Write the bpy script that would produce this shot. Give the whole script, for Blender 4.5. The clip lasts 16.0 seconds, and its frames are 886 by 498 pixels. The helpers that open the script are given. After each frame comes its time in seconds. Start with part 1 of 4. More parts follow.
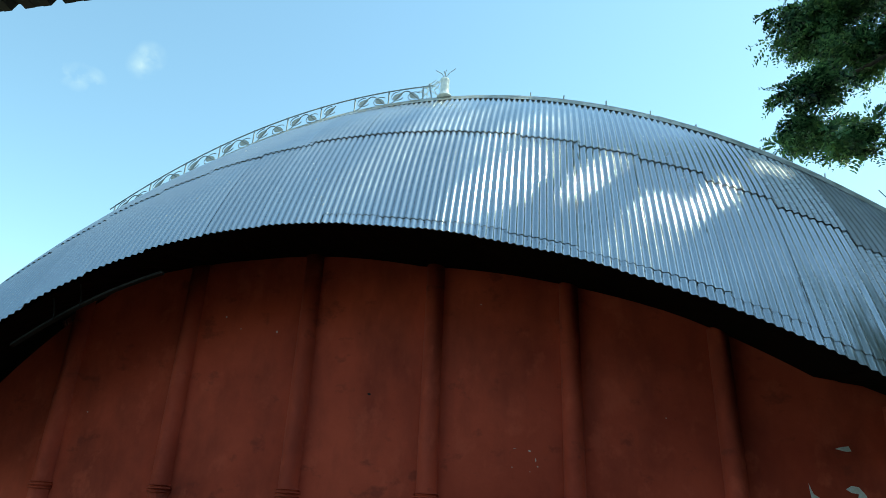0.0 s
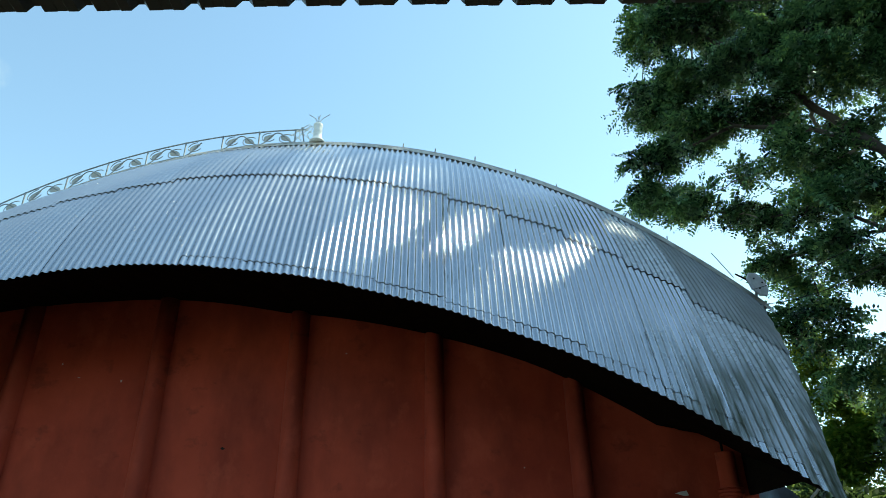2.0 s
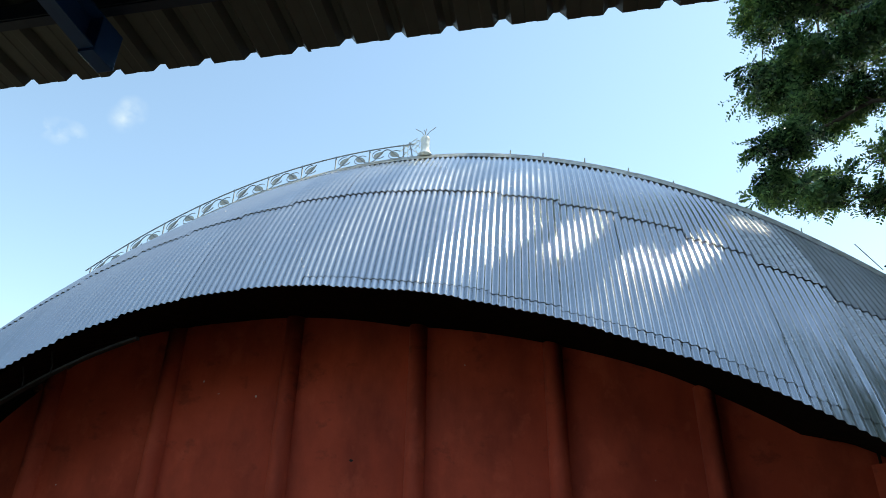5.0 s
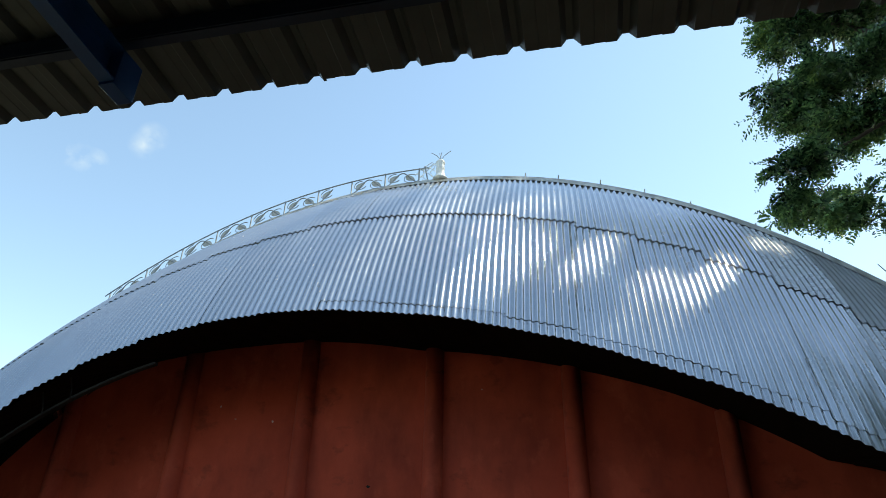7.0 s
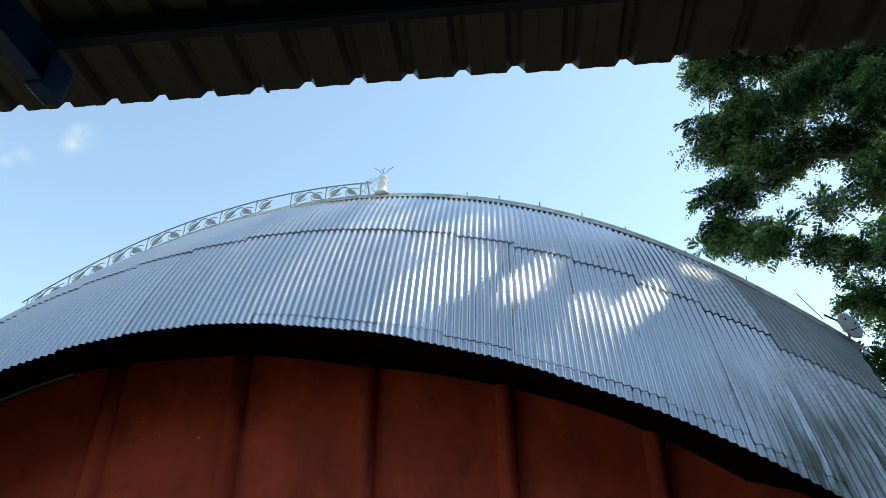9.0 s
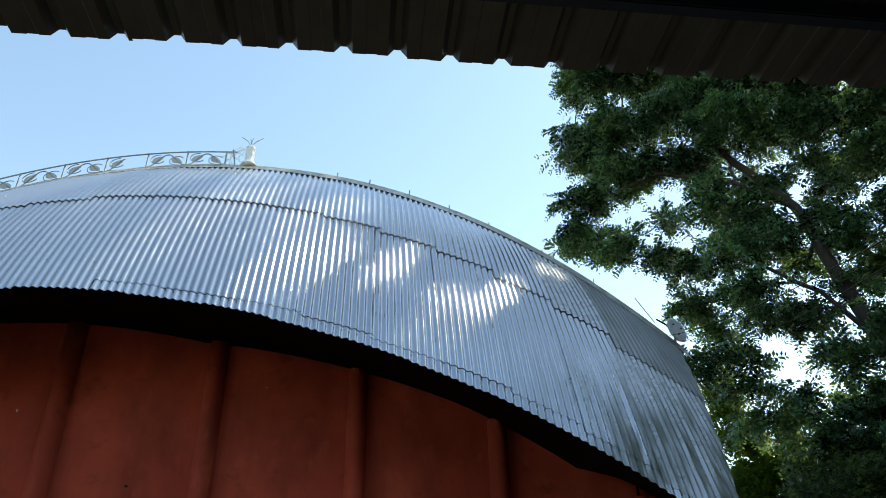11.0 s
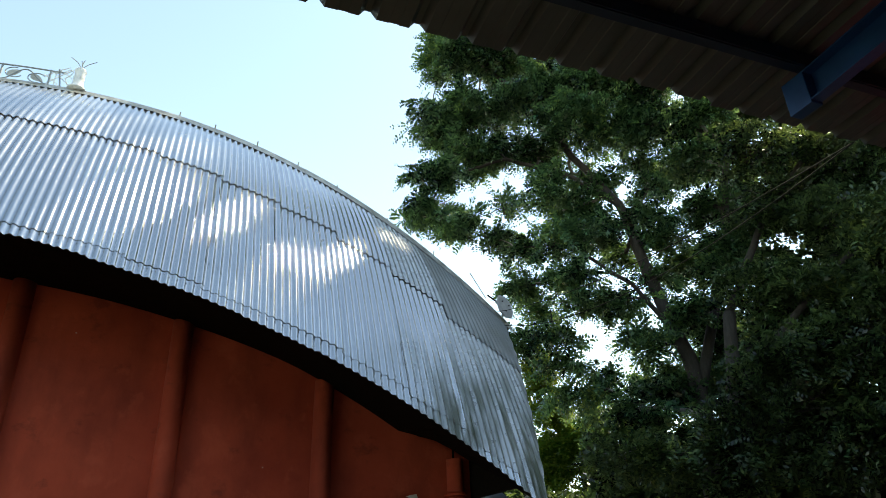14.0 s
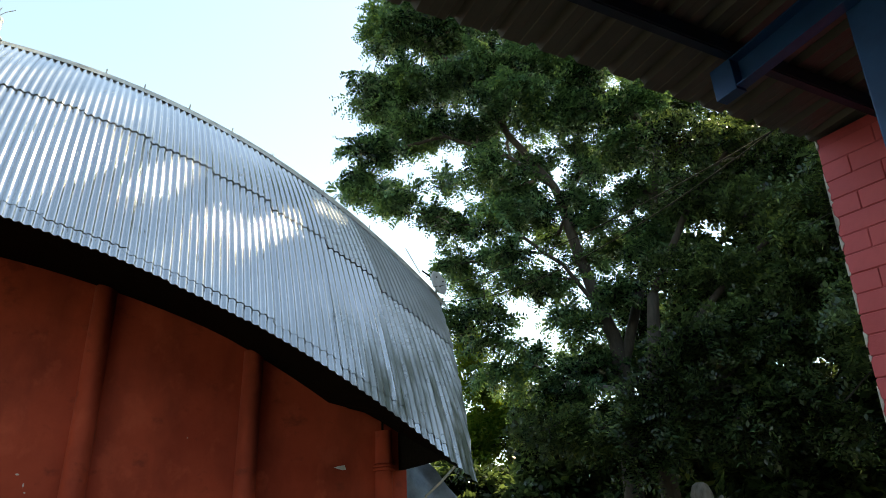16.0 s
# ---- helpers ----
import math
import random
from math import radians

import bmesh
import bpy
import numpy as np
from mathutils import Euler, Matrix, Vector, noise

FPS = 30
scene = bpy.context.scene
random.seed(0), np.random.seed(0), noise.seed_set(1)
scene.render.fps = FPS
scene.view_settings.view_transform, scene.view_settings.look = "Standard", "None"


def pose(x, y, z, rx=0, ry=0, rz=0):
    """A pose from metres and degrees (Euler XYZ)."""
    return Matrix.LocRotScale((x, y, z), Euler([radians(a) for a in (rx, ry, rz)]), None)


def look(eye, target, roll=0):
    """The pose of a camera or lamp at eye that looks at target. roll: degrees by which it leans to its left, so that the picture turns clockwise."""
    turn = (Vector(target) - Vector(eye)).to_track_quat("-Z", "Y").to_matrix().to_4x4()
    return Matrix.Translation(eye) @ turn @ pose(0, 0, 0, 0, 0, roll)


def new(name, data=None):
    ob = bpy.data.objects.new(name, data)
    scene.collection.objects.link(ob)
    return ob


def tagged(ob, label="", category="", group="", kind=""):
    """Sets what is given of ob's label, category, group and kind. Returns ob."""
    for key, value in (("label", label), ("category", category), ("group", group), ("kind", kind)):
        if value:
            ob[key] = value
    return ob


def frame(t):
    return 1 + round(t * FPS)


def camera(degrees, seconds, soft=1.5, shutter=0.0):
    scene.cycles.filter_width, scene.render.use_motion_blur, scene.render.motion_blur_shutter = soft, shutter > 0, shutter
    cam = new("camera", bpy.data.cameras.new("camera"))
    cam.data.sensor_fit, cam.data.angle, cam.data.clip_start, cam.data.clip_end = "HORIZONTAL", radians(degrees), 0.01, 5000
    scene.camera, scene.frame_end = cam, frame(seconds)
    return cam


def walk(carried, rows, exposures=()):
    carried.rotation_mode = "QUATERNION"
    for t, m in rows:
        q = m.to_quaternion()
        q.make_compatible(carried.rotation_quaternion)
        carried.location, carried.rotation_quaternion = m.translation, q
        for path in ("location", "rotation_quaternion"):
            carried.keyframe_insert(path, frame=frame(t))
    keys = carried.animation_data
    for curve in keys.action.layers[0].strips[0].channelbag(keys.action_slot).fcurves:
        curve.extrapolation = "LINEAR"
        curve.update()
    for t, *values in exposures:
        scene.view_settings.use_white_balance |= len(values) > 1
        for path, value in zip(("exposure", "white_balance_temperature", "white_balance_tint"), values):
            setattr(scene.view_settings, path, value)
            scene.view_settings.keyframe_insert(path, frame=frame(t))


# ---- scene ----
cam = camera(67.54, 16.0, 0.65)
EYE = (0.0, 0.0, 1.6)
# seconds, yaw, pitch, roll: a hand-held pan from one standpoint under the shed's eave
ROWS = [
    (0.0, -0.08, 22.18, -2.21),
    (0.5, -2.69, 22.48, -1.31),
    (1.0, -6.42, 23.58, -0.71),
    (1.5, -9.81, 24.47, 0.11),
    (2.0, -11.18, 26.50, 0.73),
    (2.5, -11.38, 27.61, 0.96),
    (3.0, -10.57, 27.92, 1.14),
    (3.5, -7.50, 27.92, 0.59),
    (4.0, -4.89, 27.56, 0.24),
    (4.5, -2.53, 27.15, -0.66),
    (7.0, 0.29, 29.33, -1.12),
    (7.5, -0.56, 29.99, -0.93),
    (8.0, -1.36, 30.41, -0.75),
    (8.5, -2.51, 30.73, -0.52),
    (9.0, -5.23, 30.86, -0.31),
    (11.5, -20.27, 28.92, 1.29),
    (12.0, -22.65, 28.37, 1.46),
    (12.5, -25.64, 27.77, 1.86),
    (13.0, -27.59, 26.83, 1.97),
    (13.5, -30.54, 26.43, 2.07),
    (14.0, -32.40, 26.06, 1.92),
    (14.5, -34.56, 25.78, 1.82),
    (15.0, -36.28, 25.65, 1.80),
    (15.5, -36.46, 24.55, 2.19),
    (16.0, -38.25, 23.64, 2.45),
]
# seconds, metres by which the eye rises or sinks
BOB = [(0.0, -0.07), (1.5, -0.045), (2.5, -0.015), (3.5, 0.015), (4.5, 0.055), (7.0, 0.09), (8.0, 0.105), (9.0, 0.11), (11.5, 0.09), (12.5, 0.075), (14.0, 0.03), (16.0, -0.02)]


def bob(t):
    return float(np.interp(t, [b[0] for b in BOB], [b[1] for b in BOB]))


walk(cam, [(t, pose(EYE[0], EYE[1], EYE[2] + bob(t), 90 + pitch - 6.5 * bob(t), roll, yaw)) for t, yaw, pitch, roll in ROWS],
     exposures=[(0.0, 1.45, 6750, -21), (1.5, 1.45, 6900, -18), (3.5, 1.53, 7350, -3), (7.0, 1.45, 7450, -2), (9.0, 1.44, 7450, -2), (12.5, 1.65, 7950, -2), (16.0, 1.95, 9100, -1)])

# ---------------------------------------------------------------- world and sun
SUN_AZ, SUN_EL = 80.0, 53.0          # degrees, clockwise from +y, and up
CLOUDS = [(-29.8, 34.2, 0.022), (-30.3, 33.4, 0.022), (-33.8, 31.0, 0.020), (-34.8, 31.0, 0.020), (-35.8, 30.9, 0.016)]   # azimuth, elevation, half size


def direction(az, el):
    a, e = radians(az), radians(el)
    return Vector((math.sin(a) * math.cos(e), math.cos(a) * math.cos(e), math.sin(e)))


world = bpy.data.worlds.new("sky")
scene.world = world
world.use_nodes = True
wn, wl = world.node_tree.nodes, world.node_tree.links
wn.clear()
sky = wn.new("ShaderNodeTexSky")
sky.sky_type, sky.sun_disc = "NISHITA", False
sky.sun_elevation, sky.sun_rotation = radians(SUN_EL), radians(SUN_AZ)
sky.air_density, sky.dust_density, sky.ozone_density = 0.95, 0.16, 0.08
coord = wn.new("ShaderNodeTexCoord")
wisp = wn.new("ShaderNodeTexNoise")
wisp.inputs["Scale"].default_value, wisp.inputs["Detail"].default_value = 22.0, 5.0
wl.new(coord.outputs["Generated"], wisp.inputs["Vector"])
cloud_sum = None
for az, el, size in CLOUDS:
    away = wn.new("ShaderNodeVectorMath")
    away.operation = "DISTANCE"
    away.inputs[1].default_value = direction(az, el)
    wl.new(coord.outputs["Generated"], away.inputs[0])
    mask = wn.new("ShaderNodeMapRange")
    mask.inputs["From Min"].default_value, mask.inputs["From Max"].default_value = size, 0.0
    wl.new(away.outputs["Value"], mask.inputs["Value"])
    if cloud_sum is None:
        cloud_sum = mask.outputs[0]
    else:
        add = wn.new("ShaderNodeMath")
        add.operation = "MAXIMUM"
        wl.new(cloud_sum, add.inputs[0]), wl.new(mask.outputs[0], add.inputs[1])
        cloud_sum = add.outputs[0]
thick = wn.new("ShaderNodeMapRange")
thick.inputs["From Min"].default_value, thick.inputs["From Max"].default_value = 0.42, 0.8
wl.new(wisp.outputs[0], thick.inputs["Value"])
veil = wn.new("ShaderNodeMath")
veil.operation = "MULTIPLY"
wl.new(cloud_sum, veil.inputs[0]), wl.new(thick.outputs[0], veil.inputs[1])
over = wn.new("ShaderNodeMix")
over.data_type = "RGBA"
over.inputs["B"].default_value = (3.0, 3.2, 3.4, 1)
wl.new(veil.outputs[0], over.inputs["Factor"])
wl.new(sky.outputs[0], over.inputs["A"])
back = wn.new("ShaderNodeBackground")
back.inputs["Strength"].default_value = 0.13
wl.new(over.outputs["Result"], back.inputs["Color"])
out = wn.new("ShaderNodeOutputWorld")
wl.new(back.outputs[0], out.inputs[0])

sun = new("sun", bpy.data.lights.new("sun", "SUN"))
sun.data.energy, sun.data.angle, sun.data.color = 3.1, radians(1.3), (1.0, 0.93, 0.82)
sun.matrix_world = look(direction(SUN_AZ, SUN_EL) * 60, (0, 0, 0))


# ---------------------------------------------------------------- materials
class Mat:
    """A node material with a Principled surface and small helpers for its textures."""

    def __init__(self, name, rough=0.7, metal=0.0, spec=0.5):
        self.m = bpy.data.materials.new(name)
        self.m.use_nodes = True
        self.n, self.l = self.m.node_tree.nodes, self.m.node_tree.links
        self.p = self.n["Principled BSDF"]
        self.p.inputs["Roughness"].default_value = rough
        self.p.inputs["Metallic"].default_value = metal
        self.p.inputs["Specular IOR Level"].default_value = spec
        self.c = self.n.new("ShaderNodeTexCoord")

    def place(self, scale=(1, 1, 1)):
        mp = self.n.new("ShaderNodeMapping")
        mp.inputs["Scale"].default_value = scale
        self.l.new(self.c.outputs["Object"], mp.inputs["Vector"])
        return mp.outputs[0]

    def noise(self, scale, detail=6, stretch=(1, 1, 1), rough=0.6):
        t = self.n.new("ShaderNodeTexNoise")
        t.inputs["Scale"].default_value, t.inputs["Detail"].default_value = scale, detail
        t.inputs["Roughness"].default_value = rough
        self.l.new(self.place(stretch), t.inputs["Vector"])
        return t.outputs[0]

    def span(self, value, a, b, c=0.0, d=1.0):
        t = self.n.new("ShaderNodeMapRange")
        for k, v in (("From Min", a), ("From Max", b), ("To Min", c), ("To Max", d)):
            t.inputs[k].default_value = v
        self.l.new(value, t.inputs["Value"])
        return t.outputs[0]

    def math(self, op, a, b):
        t = self.n.new("ShaderNodeMath")
        t.operation = op
        for i, v in enumerate((a, b)):
            if isinstance(v, (int, float)):
                t.inputs[i].default_value = v
            else:
                self.l.new(v, t.inputs[i])
        return t.outputs[0]

    def mix(self, factor, a, b):
        t = self.n.new("ShaderNodeMix")
        t.data_type = "RGBA"
        self.l.new(factor, t.inputs["Factor"])
        for k, v in (("A", a), ("B", b)):
            if isinstance(v, tuple):
                t.inputs[k].default_value = (*v, 1)
            else:
                self.l.new(v, t.inputs[k])
        return t.outputs["Result"]

    def axis(self, which):
        t = self.n.new("ShaderNodeSeparateXYZ")
        self.l.new(self.c.outputs["Object"], t.inputs[0])
        return t.outputs[which]

    def random(self, island=False):
        if island:
            return self.n.new("ShaderNodeNewGeometry").outputs["Random Per Island"]
        return self.n.new("ShaderNodeObjectInfo").outputs["Random"]

    def colour(self, v):
        if isinstance(v, tuple):
            self.p.inputs["Base Color"].default_value = (*v, 1)
        else:
            self.l.new(v, self.p.inputs["Base Color"])

    def rough(self, v):
        self.l.new(v, self.p.inputs["Roughness"])

    def bump(self, height, strength=0.3, distance=0.01):
        t = self.n.new("ShaderNodeBump")
        t.inputs["Strength"].default_value, t.inputs["Distance"].default_value = strength, distance
        self.l.new(height, t.inputs["Height"])
        self.l.new(t.outputs[0], self.p.inputs["Normal"])


def make_zinc(name="galvanised_iron", old=0.0):
    """Galvanised corrugated iron: dull zinc with sheet-to-sheet tone, run-off streaks, rust dots and moss at the damp low end.
    old: how far a sheet has oxidised to a matt brown-grey."""
    k = Mat(name, 0.3, 0.9)
    tone = k.mix(k.random(), (0.45, 0.47, 0.50), (0.58, 0.60, 0.625))
    cloudy = k.noise(2.2, 5)
    tone = k.mix(k.span(cloudy, 0.38, 0.7, 0, 0.8), tone, (0.50, 0.51, 0.54))
    streak = k.noise(1.0, 6, (40, 1.0, 1.0))
    tone = k.mix(k.span(streak, 0.58, 0.80, 0, 0.45), tone, (0.34, 0.34, 0.34))
    rust = k.math("MULTIPLY", k.span(k.noise(9, 8, (3, 1, 1)), 0.64, 0.72), k.span(k.noise(0.9, 3), 0.50, 0.64))
    tone = k.mix(k.math("MULTIPLY", rust, 0.6), tone, (0.13, 0.10, 0.08))
    dull = k.span(k.noise(0.8, 6, (2, 1, 1)), 0.3, 0.7, 0.55 * old, old)
    tone = k.mix(dull, tone, (0.115, 0.112, 0.098))
    damp = k.math("MULTIPLY", k.span(k.axis(0), 1.5, 2.7), k.span(k.noise(1.1, 7, (9.0, 1, 1)), 0.40, 0.60))
    moss = k.math("MULTIPLY", damp, k.span(k.axis(2), 4.3, 3.1))
    tone = k.mix(k.math("MULTIPLY", moss, 0.95), tone, (0.040, 0.052, 0.022))
    k.colour(tone)
    spoiled = k.math("MAXIMUM", k.math("MAXIMUM", moss, rust), dull)
    k.rough(k.math("ADD", k.span(k.noise(5, 6), 0.3, 0.75, 0.14, 0.25), k.math("MULTIPLY", spoiled, 0.30)))
    k.l.new(k.span(spoiled, 0, 1, 0.88, 0.10), k.p.inputs["Metallic"])
    return k.m


def make_flashing():
    k = Mat("weathered_flashing", 0.5, 0.15)
    k.colour(k.mix(k.span(k.noise(5, 7), 0.4, 0.7), (0.42, 0.41, 0.38), (0.15, 0.135, 0.11)))
    k.bump(k.noise(12, 6), 0.25, 0.01)
    return k.m


def make_plaster():
    """Oxide-red painted plaster with grime, pale scuffs and brush unevenness."""
    k = Mat("red_oxide_plaster", 0.75, 0.0, 0.15)
    tone = k.mix(k.span(k.noise(0.7, 7), 0.36, 0.64), (0.36, 0.052, 0.028), (0.54, 0.088, 0.048))
    tone = k.mix(k.span(k.noise(1.6, 8, (1, 1, 0.45)), 0.46, 0.74, 0, 0.75), tone, (0.155, 0.028, 0.018))
    tone = k.mix(k.span(k.noise(38, 3), 0.72, 0.80, 0, 0.5), tone, (0.26, 0.09, 0.06))
    tone = k.mix(k.span(k.noise(3.4, 7, (1, 1, 0.8)), 0.56, 0.66, 0, 0.45), tone, (0.58, 0.11, 0.062))
    tone = k.mix(k.span(k.noise(2.3, 9, (1.2, 1, 1.6)), 0.60, 0.68, 0, 0.55), tone, (0.17, 0.034, 0.022))
    k.colour(tone)
    k.bump(k.noise(11, 9), 0.35, 0.012)
    return k.m


def make_plain(name, a, b, scale=6.0, rough=0.7, metal=0.0, bump=0.2, stretch=(1, 1, 1), gloss=0.5):
    k = Mat(name, rough, metal, gloss)
    k.colour(k.mix(k.span(k.noise(scale, 7, stretch), 0.35, 0.68), a, b))
    k.bump(k.noise(scale * 5, 6, stretch), bump, 0.008)
    return k.m


def make_brick():
    k = Mat("pink_red_painted_block", 0.55, 0.0, 0.4)
    tone = k.mix(k.random(), (0.52, 0.075, 0.10), (0.62, 0.10, 0.13))
    tone = k.mix(k.span(k.noise(7, 8), 0.5, 0.78, 0, 0.5), tone, (0.40, 0.06, 0.08))
    k.colour(tone)
    k.bump(k.noise(30, 8), 0.35, 0.006)
    return k.m


def make_leaf(name, dark, light, warm):
    k = Mat(name, 0.26, 0.0, 0.5)
    r = k.math("ADD", k.math("MULTIPLY", k.random(True), 0.5), k.span(k.noise(0.9, 4), 0.34, 0.68, 0.0, 0.5))
    tone = k.mix(k.span(r, 0.2, 0.85), dark, light)
    tone = k.mix(k.span(r, 0.76, 0.98), tone, warm)
    k.colour(tone)
    tr = k.n.new("ShaderNodeBsdfTranslucent")
    glow = k.mix(k.span(r, 0.2, 0.95), tone, warm)
    gain = k.n.new("ShaderNodeVectorMath")
    gain.operation = "SCALE"
    gain.inputs["Scale"].default_value = 1.0
    k.l.new(glow, gain.inputs[0])
    k.l.new(gain.outputs[0], tr.inputs["Color"])
    mx = k.n.new("ShaderNodeMixShader")
    mx.inputs[0].default_value = 0.38
    k.l.new(k.p.outputs[0], mx.inputs[1]), k.l.new(tr.outputs[0], mx.inputs[2])
    k.l.new(mx.outputs[0], k.n["Material Output"].inputs[0])
    return k.m


def make_ground():
    k = Mat("trodden_earth", 0.95)
    tone = k.mix(k.span(k.noise(0.5, 8), 0.4, 0.62), (0.060, 0.043, 0.031), (0.034, 0.042, 0.018))
    k.colour(k.mix(k.span(k.noise(14, 8), 0.5, 0.75), tone, (0.085, 0.064, 0.049)))
    k.bump(k.noise(9, 9), 0.6, 0.04)
    return k.m


ZINC, DULL_ZINC, OLD_ZINC = make_zinc(), make_zinc("dulled_iron", 0.42), make_zinc("oxidised_iron", 0.85)
FLASHING, PLASTER, BRICK, GROUND = make_flashing(), make_plaster(), make_brick(), make_ground()
# Eave shade is put into this near-black colour of boards and soffit.
SHADE_BLACK = make_plain("shade_black", (0.006, 0.005, 0.004), (0.012, 0.009, 0.007), 4, 0.95, stretch=(1, 6, 6), gloss=0.05)
WHITE_METAL = make_plain("white_painted_metal", (0.78, 0.79, 0.80), (0.60, 0.61, 0.62), 14, 0.45)
RAIL_METAL = make_plain("weathered_white_rail", (0.27, 0.30, 0.34), (0.14, 0.16, 0.19), 14, 0.5)
# Darker blue for the shed's purlins than for its rafters.
DARK_BLUE_STEEL = make_plain("dark_blue_steel", (0.010, 0.030, 0.075), (0.006, 0.018, 0.045), 5, 0.5)
BLUE_STEEL = make_plain("blue_painted_steel", (0.013, 0.095, 0.32), (0.010, 0.065, 0.23), 5, 0.4)
SHED_TIN = make_plain("brown_grey_box_sheet", (0.115, 0.132, 0.135), (0.078, 0.09, 0.092), 3, 0.45, 0.2)
MORTAR = make_plain("dark_mortar", (0.50, 0.075, 0.10), (0.40, 0.06, 0.08), 12, 0.8)
CHIPPED = make_plain("chipped_pale_plaster", (0.62, 0.55, 0.52), (0.42, 0.30, 0.28), 18, 0.9)
BARE = make_plain("bare_white_plaster", (0.70, 0.70, 0.70), (0.52, 0.50, 0.50), 25, 0.9)
TARP = make_plain("faded_blue_tarpaulin", (0.20, 0.26, 0.34), (0.08, 0.11, 0.16), 4, 0.45, bump=0.7)
PALE_WALL = make_plain("pale_wall", (0.20, 0.19, 0.175), (0.14, 0.13, 0.12), 3, 0.85)
BARK = make_plain("grey_brown_bark", (0.038, 0.031, 0.025), (0.018, 0.015, 0.012), 6, 0.9, bump=0.8, stretch=(4, 4, 1))
PALE_BARK = make_plain("pale_twig_bark", (0.26, 0.24, 0.20), (0.13, 0.115, 0.095), 8, 0.9)
CABLE = make_plain("black_cable", (0.010, 0.010, 0.010), (0.016, 0.015, 0.014), 9, 0.95, gloss=0.1)
GREY_PLATE = make_plain("grey_plate", (0.42, 0.42, 0.42), (0.30, 0.30, 0.29), 9, 0.6)
HOLE = make_plain("black_hole", (0.01, 0.008, 0.007), (0.02, 0.014, 0.012), 9, 0.95)
LEAF = make_leaf("feathery_leaf", (0.005, 0.022, 0.011), (0.078, 0.195, 0.098), (0.28, 0.40, 0.09))
# Shade inside the crowns is put into this darker leaf colour.
LEAF_SHADED = make_leaf("shaded_broad_leaf", (0.005, 0.013, 0.006), (0.060, 0.120, 0.052), (0.25, 0.32, 0.08))
LEAF_BRIGHT = make_leaf("yellow_green_leaf", (0.07, 0.14, 0.018), (0.15, 0.23, 0.028), (0.26, 0.28, 0.04))


# ---------------------------------------------------------------- mesh helpers
def part(name, bm, material, parent=None, label="", smooth=False):
    """Links a bmesh (or ready mesh) as one object under a thing or a part."""
    if isinstance(bm, bpy.types.Mesh):
        me = bm
    else:
        me = bpy.data.meshes.new(name)
        bmesh.ops.recalc_face_normals(bm, faces=bm.faces)
        bm.to_mesh(me)
        bm.free()
    if not me.materials:
        me.materials.append(material)
    if smooth:
        me.polygons.foreach_set("use_smooth", [True] * len(me.polygons))
    ob = new(name, me)
    ob.parent = parent
    return tagged(ob, label)


def thing(name, m, label, category, group="", kind=""):
    ob = new(name)
    ob.matrix_world = m
    ob.empty_display_size = 0.2
    return tagged(ob, label, category, group, kind)


def add_box(bm, x0, x1, y0, y1, z0, z1, bevel=0.0):
    r = bmesh.ops.create_cube(bm, size=1, matrix=Matrix.LocRotScale(((x0 + x1) / 2, (y0 + y1) / 2, (z0 + z1) / 2), None, (x1 - x0, y1 - y0, z1 - z0)))
    if bevel:
        es = {e for v in r["verts"] for e in v.link_edges}
        bmesh.ops.bevel(bm, geom=list(es), offset=bevel, segments=2, affect="EDGES", profile=0.5)
    return bm


def box(x0, x1, y0, y1, z0, z1, bevel=0.0):
    return add_box(bmesh.new(), x0, x1, y0, y1, z0, z1, bevel)


def grid_mesh(name, pts, thick=0.0):
    """A sheet from a 2-D array of points (rows x columns x 3), with a second skin `thick` below it when asked."""
    pts = np.asarray(pts, float)
    a, b = pts.shape[:2]
    i = np.arange(a * b).reshape(a, b)
    q = np.stack([i[:-1, :-1], i[:-1, 1:], i[1:, 1:], i[1:, :-1]], -1).reshape(-1, 4)
    v = pts.reshape(-1, 3)
    if thick:
        du, dv = np.gradient(pts, axis=1), np.gradient(pts, axis=0)
        n = np.cross(du, dv)
        n /= np.linalg.norm(n, axis=2, keepdims=True) + 1e-12
        low = (pts - n * thick).reshape(-1, 3)
        k = a * b
        rim = np.concatenate([i[0, :], i[1:, -1], i[-1, -2::-1], i[-2:0:-1, 0]])
        m = len(rim)
        r0 = np.arange(m) + 2 * k
        r1 = np.roll(r0, -1)
        v = np.concatenate([v, low, v[rim], low[rim]])      # the rim has vertices of its own, so that its edge stays crisp
        q = np.concatenate([q, q[:, ::-1] + k, np.stack([r0, r0 + m, r1 + m, r1], 1)])
    me = bpy.data.meshes.new(name)
    me.from_pydata(v.tolist(), [], q.tolist())
    me.update()
    return me


def tube(path, radii, sides=8, caps=True):
    """A tapered tube along a list of points, as a bmesh."""
    bm = bmesh.new()
    path = [Vector(p) for p in path]
    if isinstance(radii, (int, float)):
        radii = [radii] * len(path)
    rings, ref = [], Vector((0.31, 0.17, 0.93))
    for i, p in enumerate(path):
        d = (path[min(i + 1, len(path) - 1)] - path[max(i - 1, 0)]).normalized()
        a = d.cross(ref)
        if a.length < 0.05:
            a = d.cross(Vector((1, 0, 0)))
        a.normalize()
        b = d.cross(a)
        rings.append([bm.verts.new(p + radii[i] * (math.cos(w) * a + math.sin(w) * b)) for w in [2 * math.pi * j / sides for j in range(sides)]])
    for r, s in zip(rings, rings[1:]):
        for j in range(sides):
            bm.faces.new((r[j], r[(j + 1) % sides], s[(j + 1) % sides], s[j]))
    if caps:
        bm.faces.new(rings[0][::-1])
        bm.faces.new(rings[-1])
    return bm


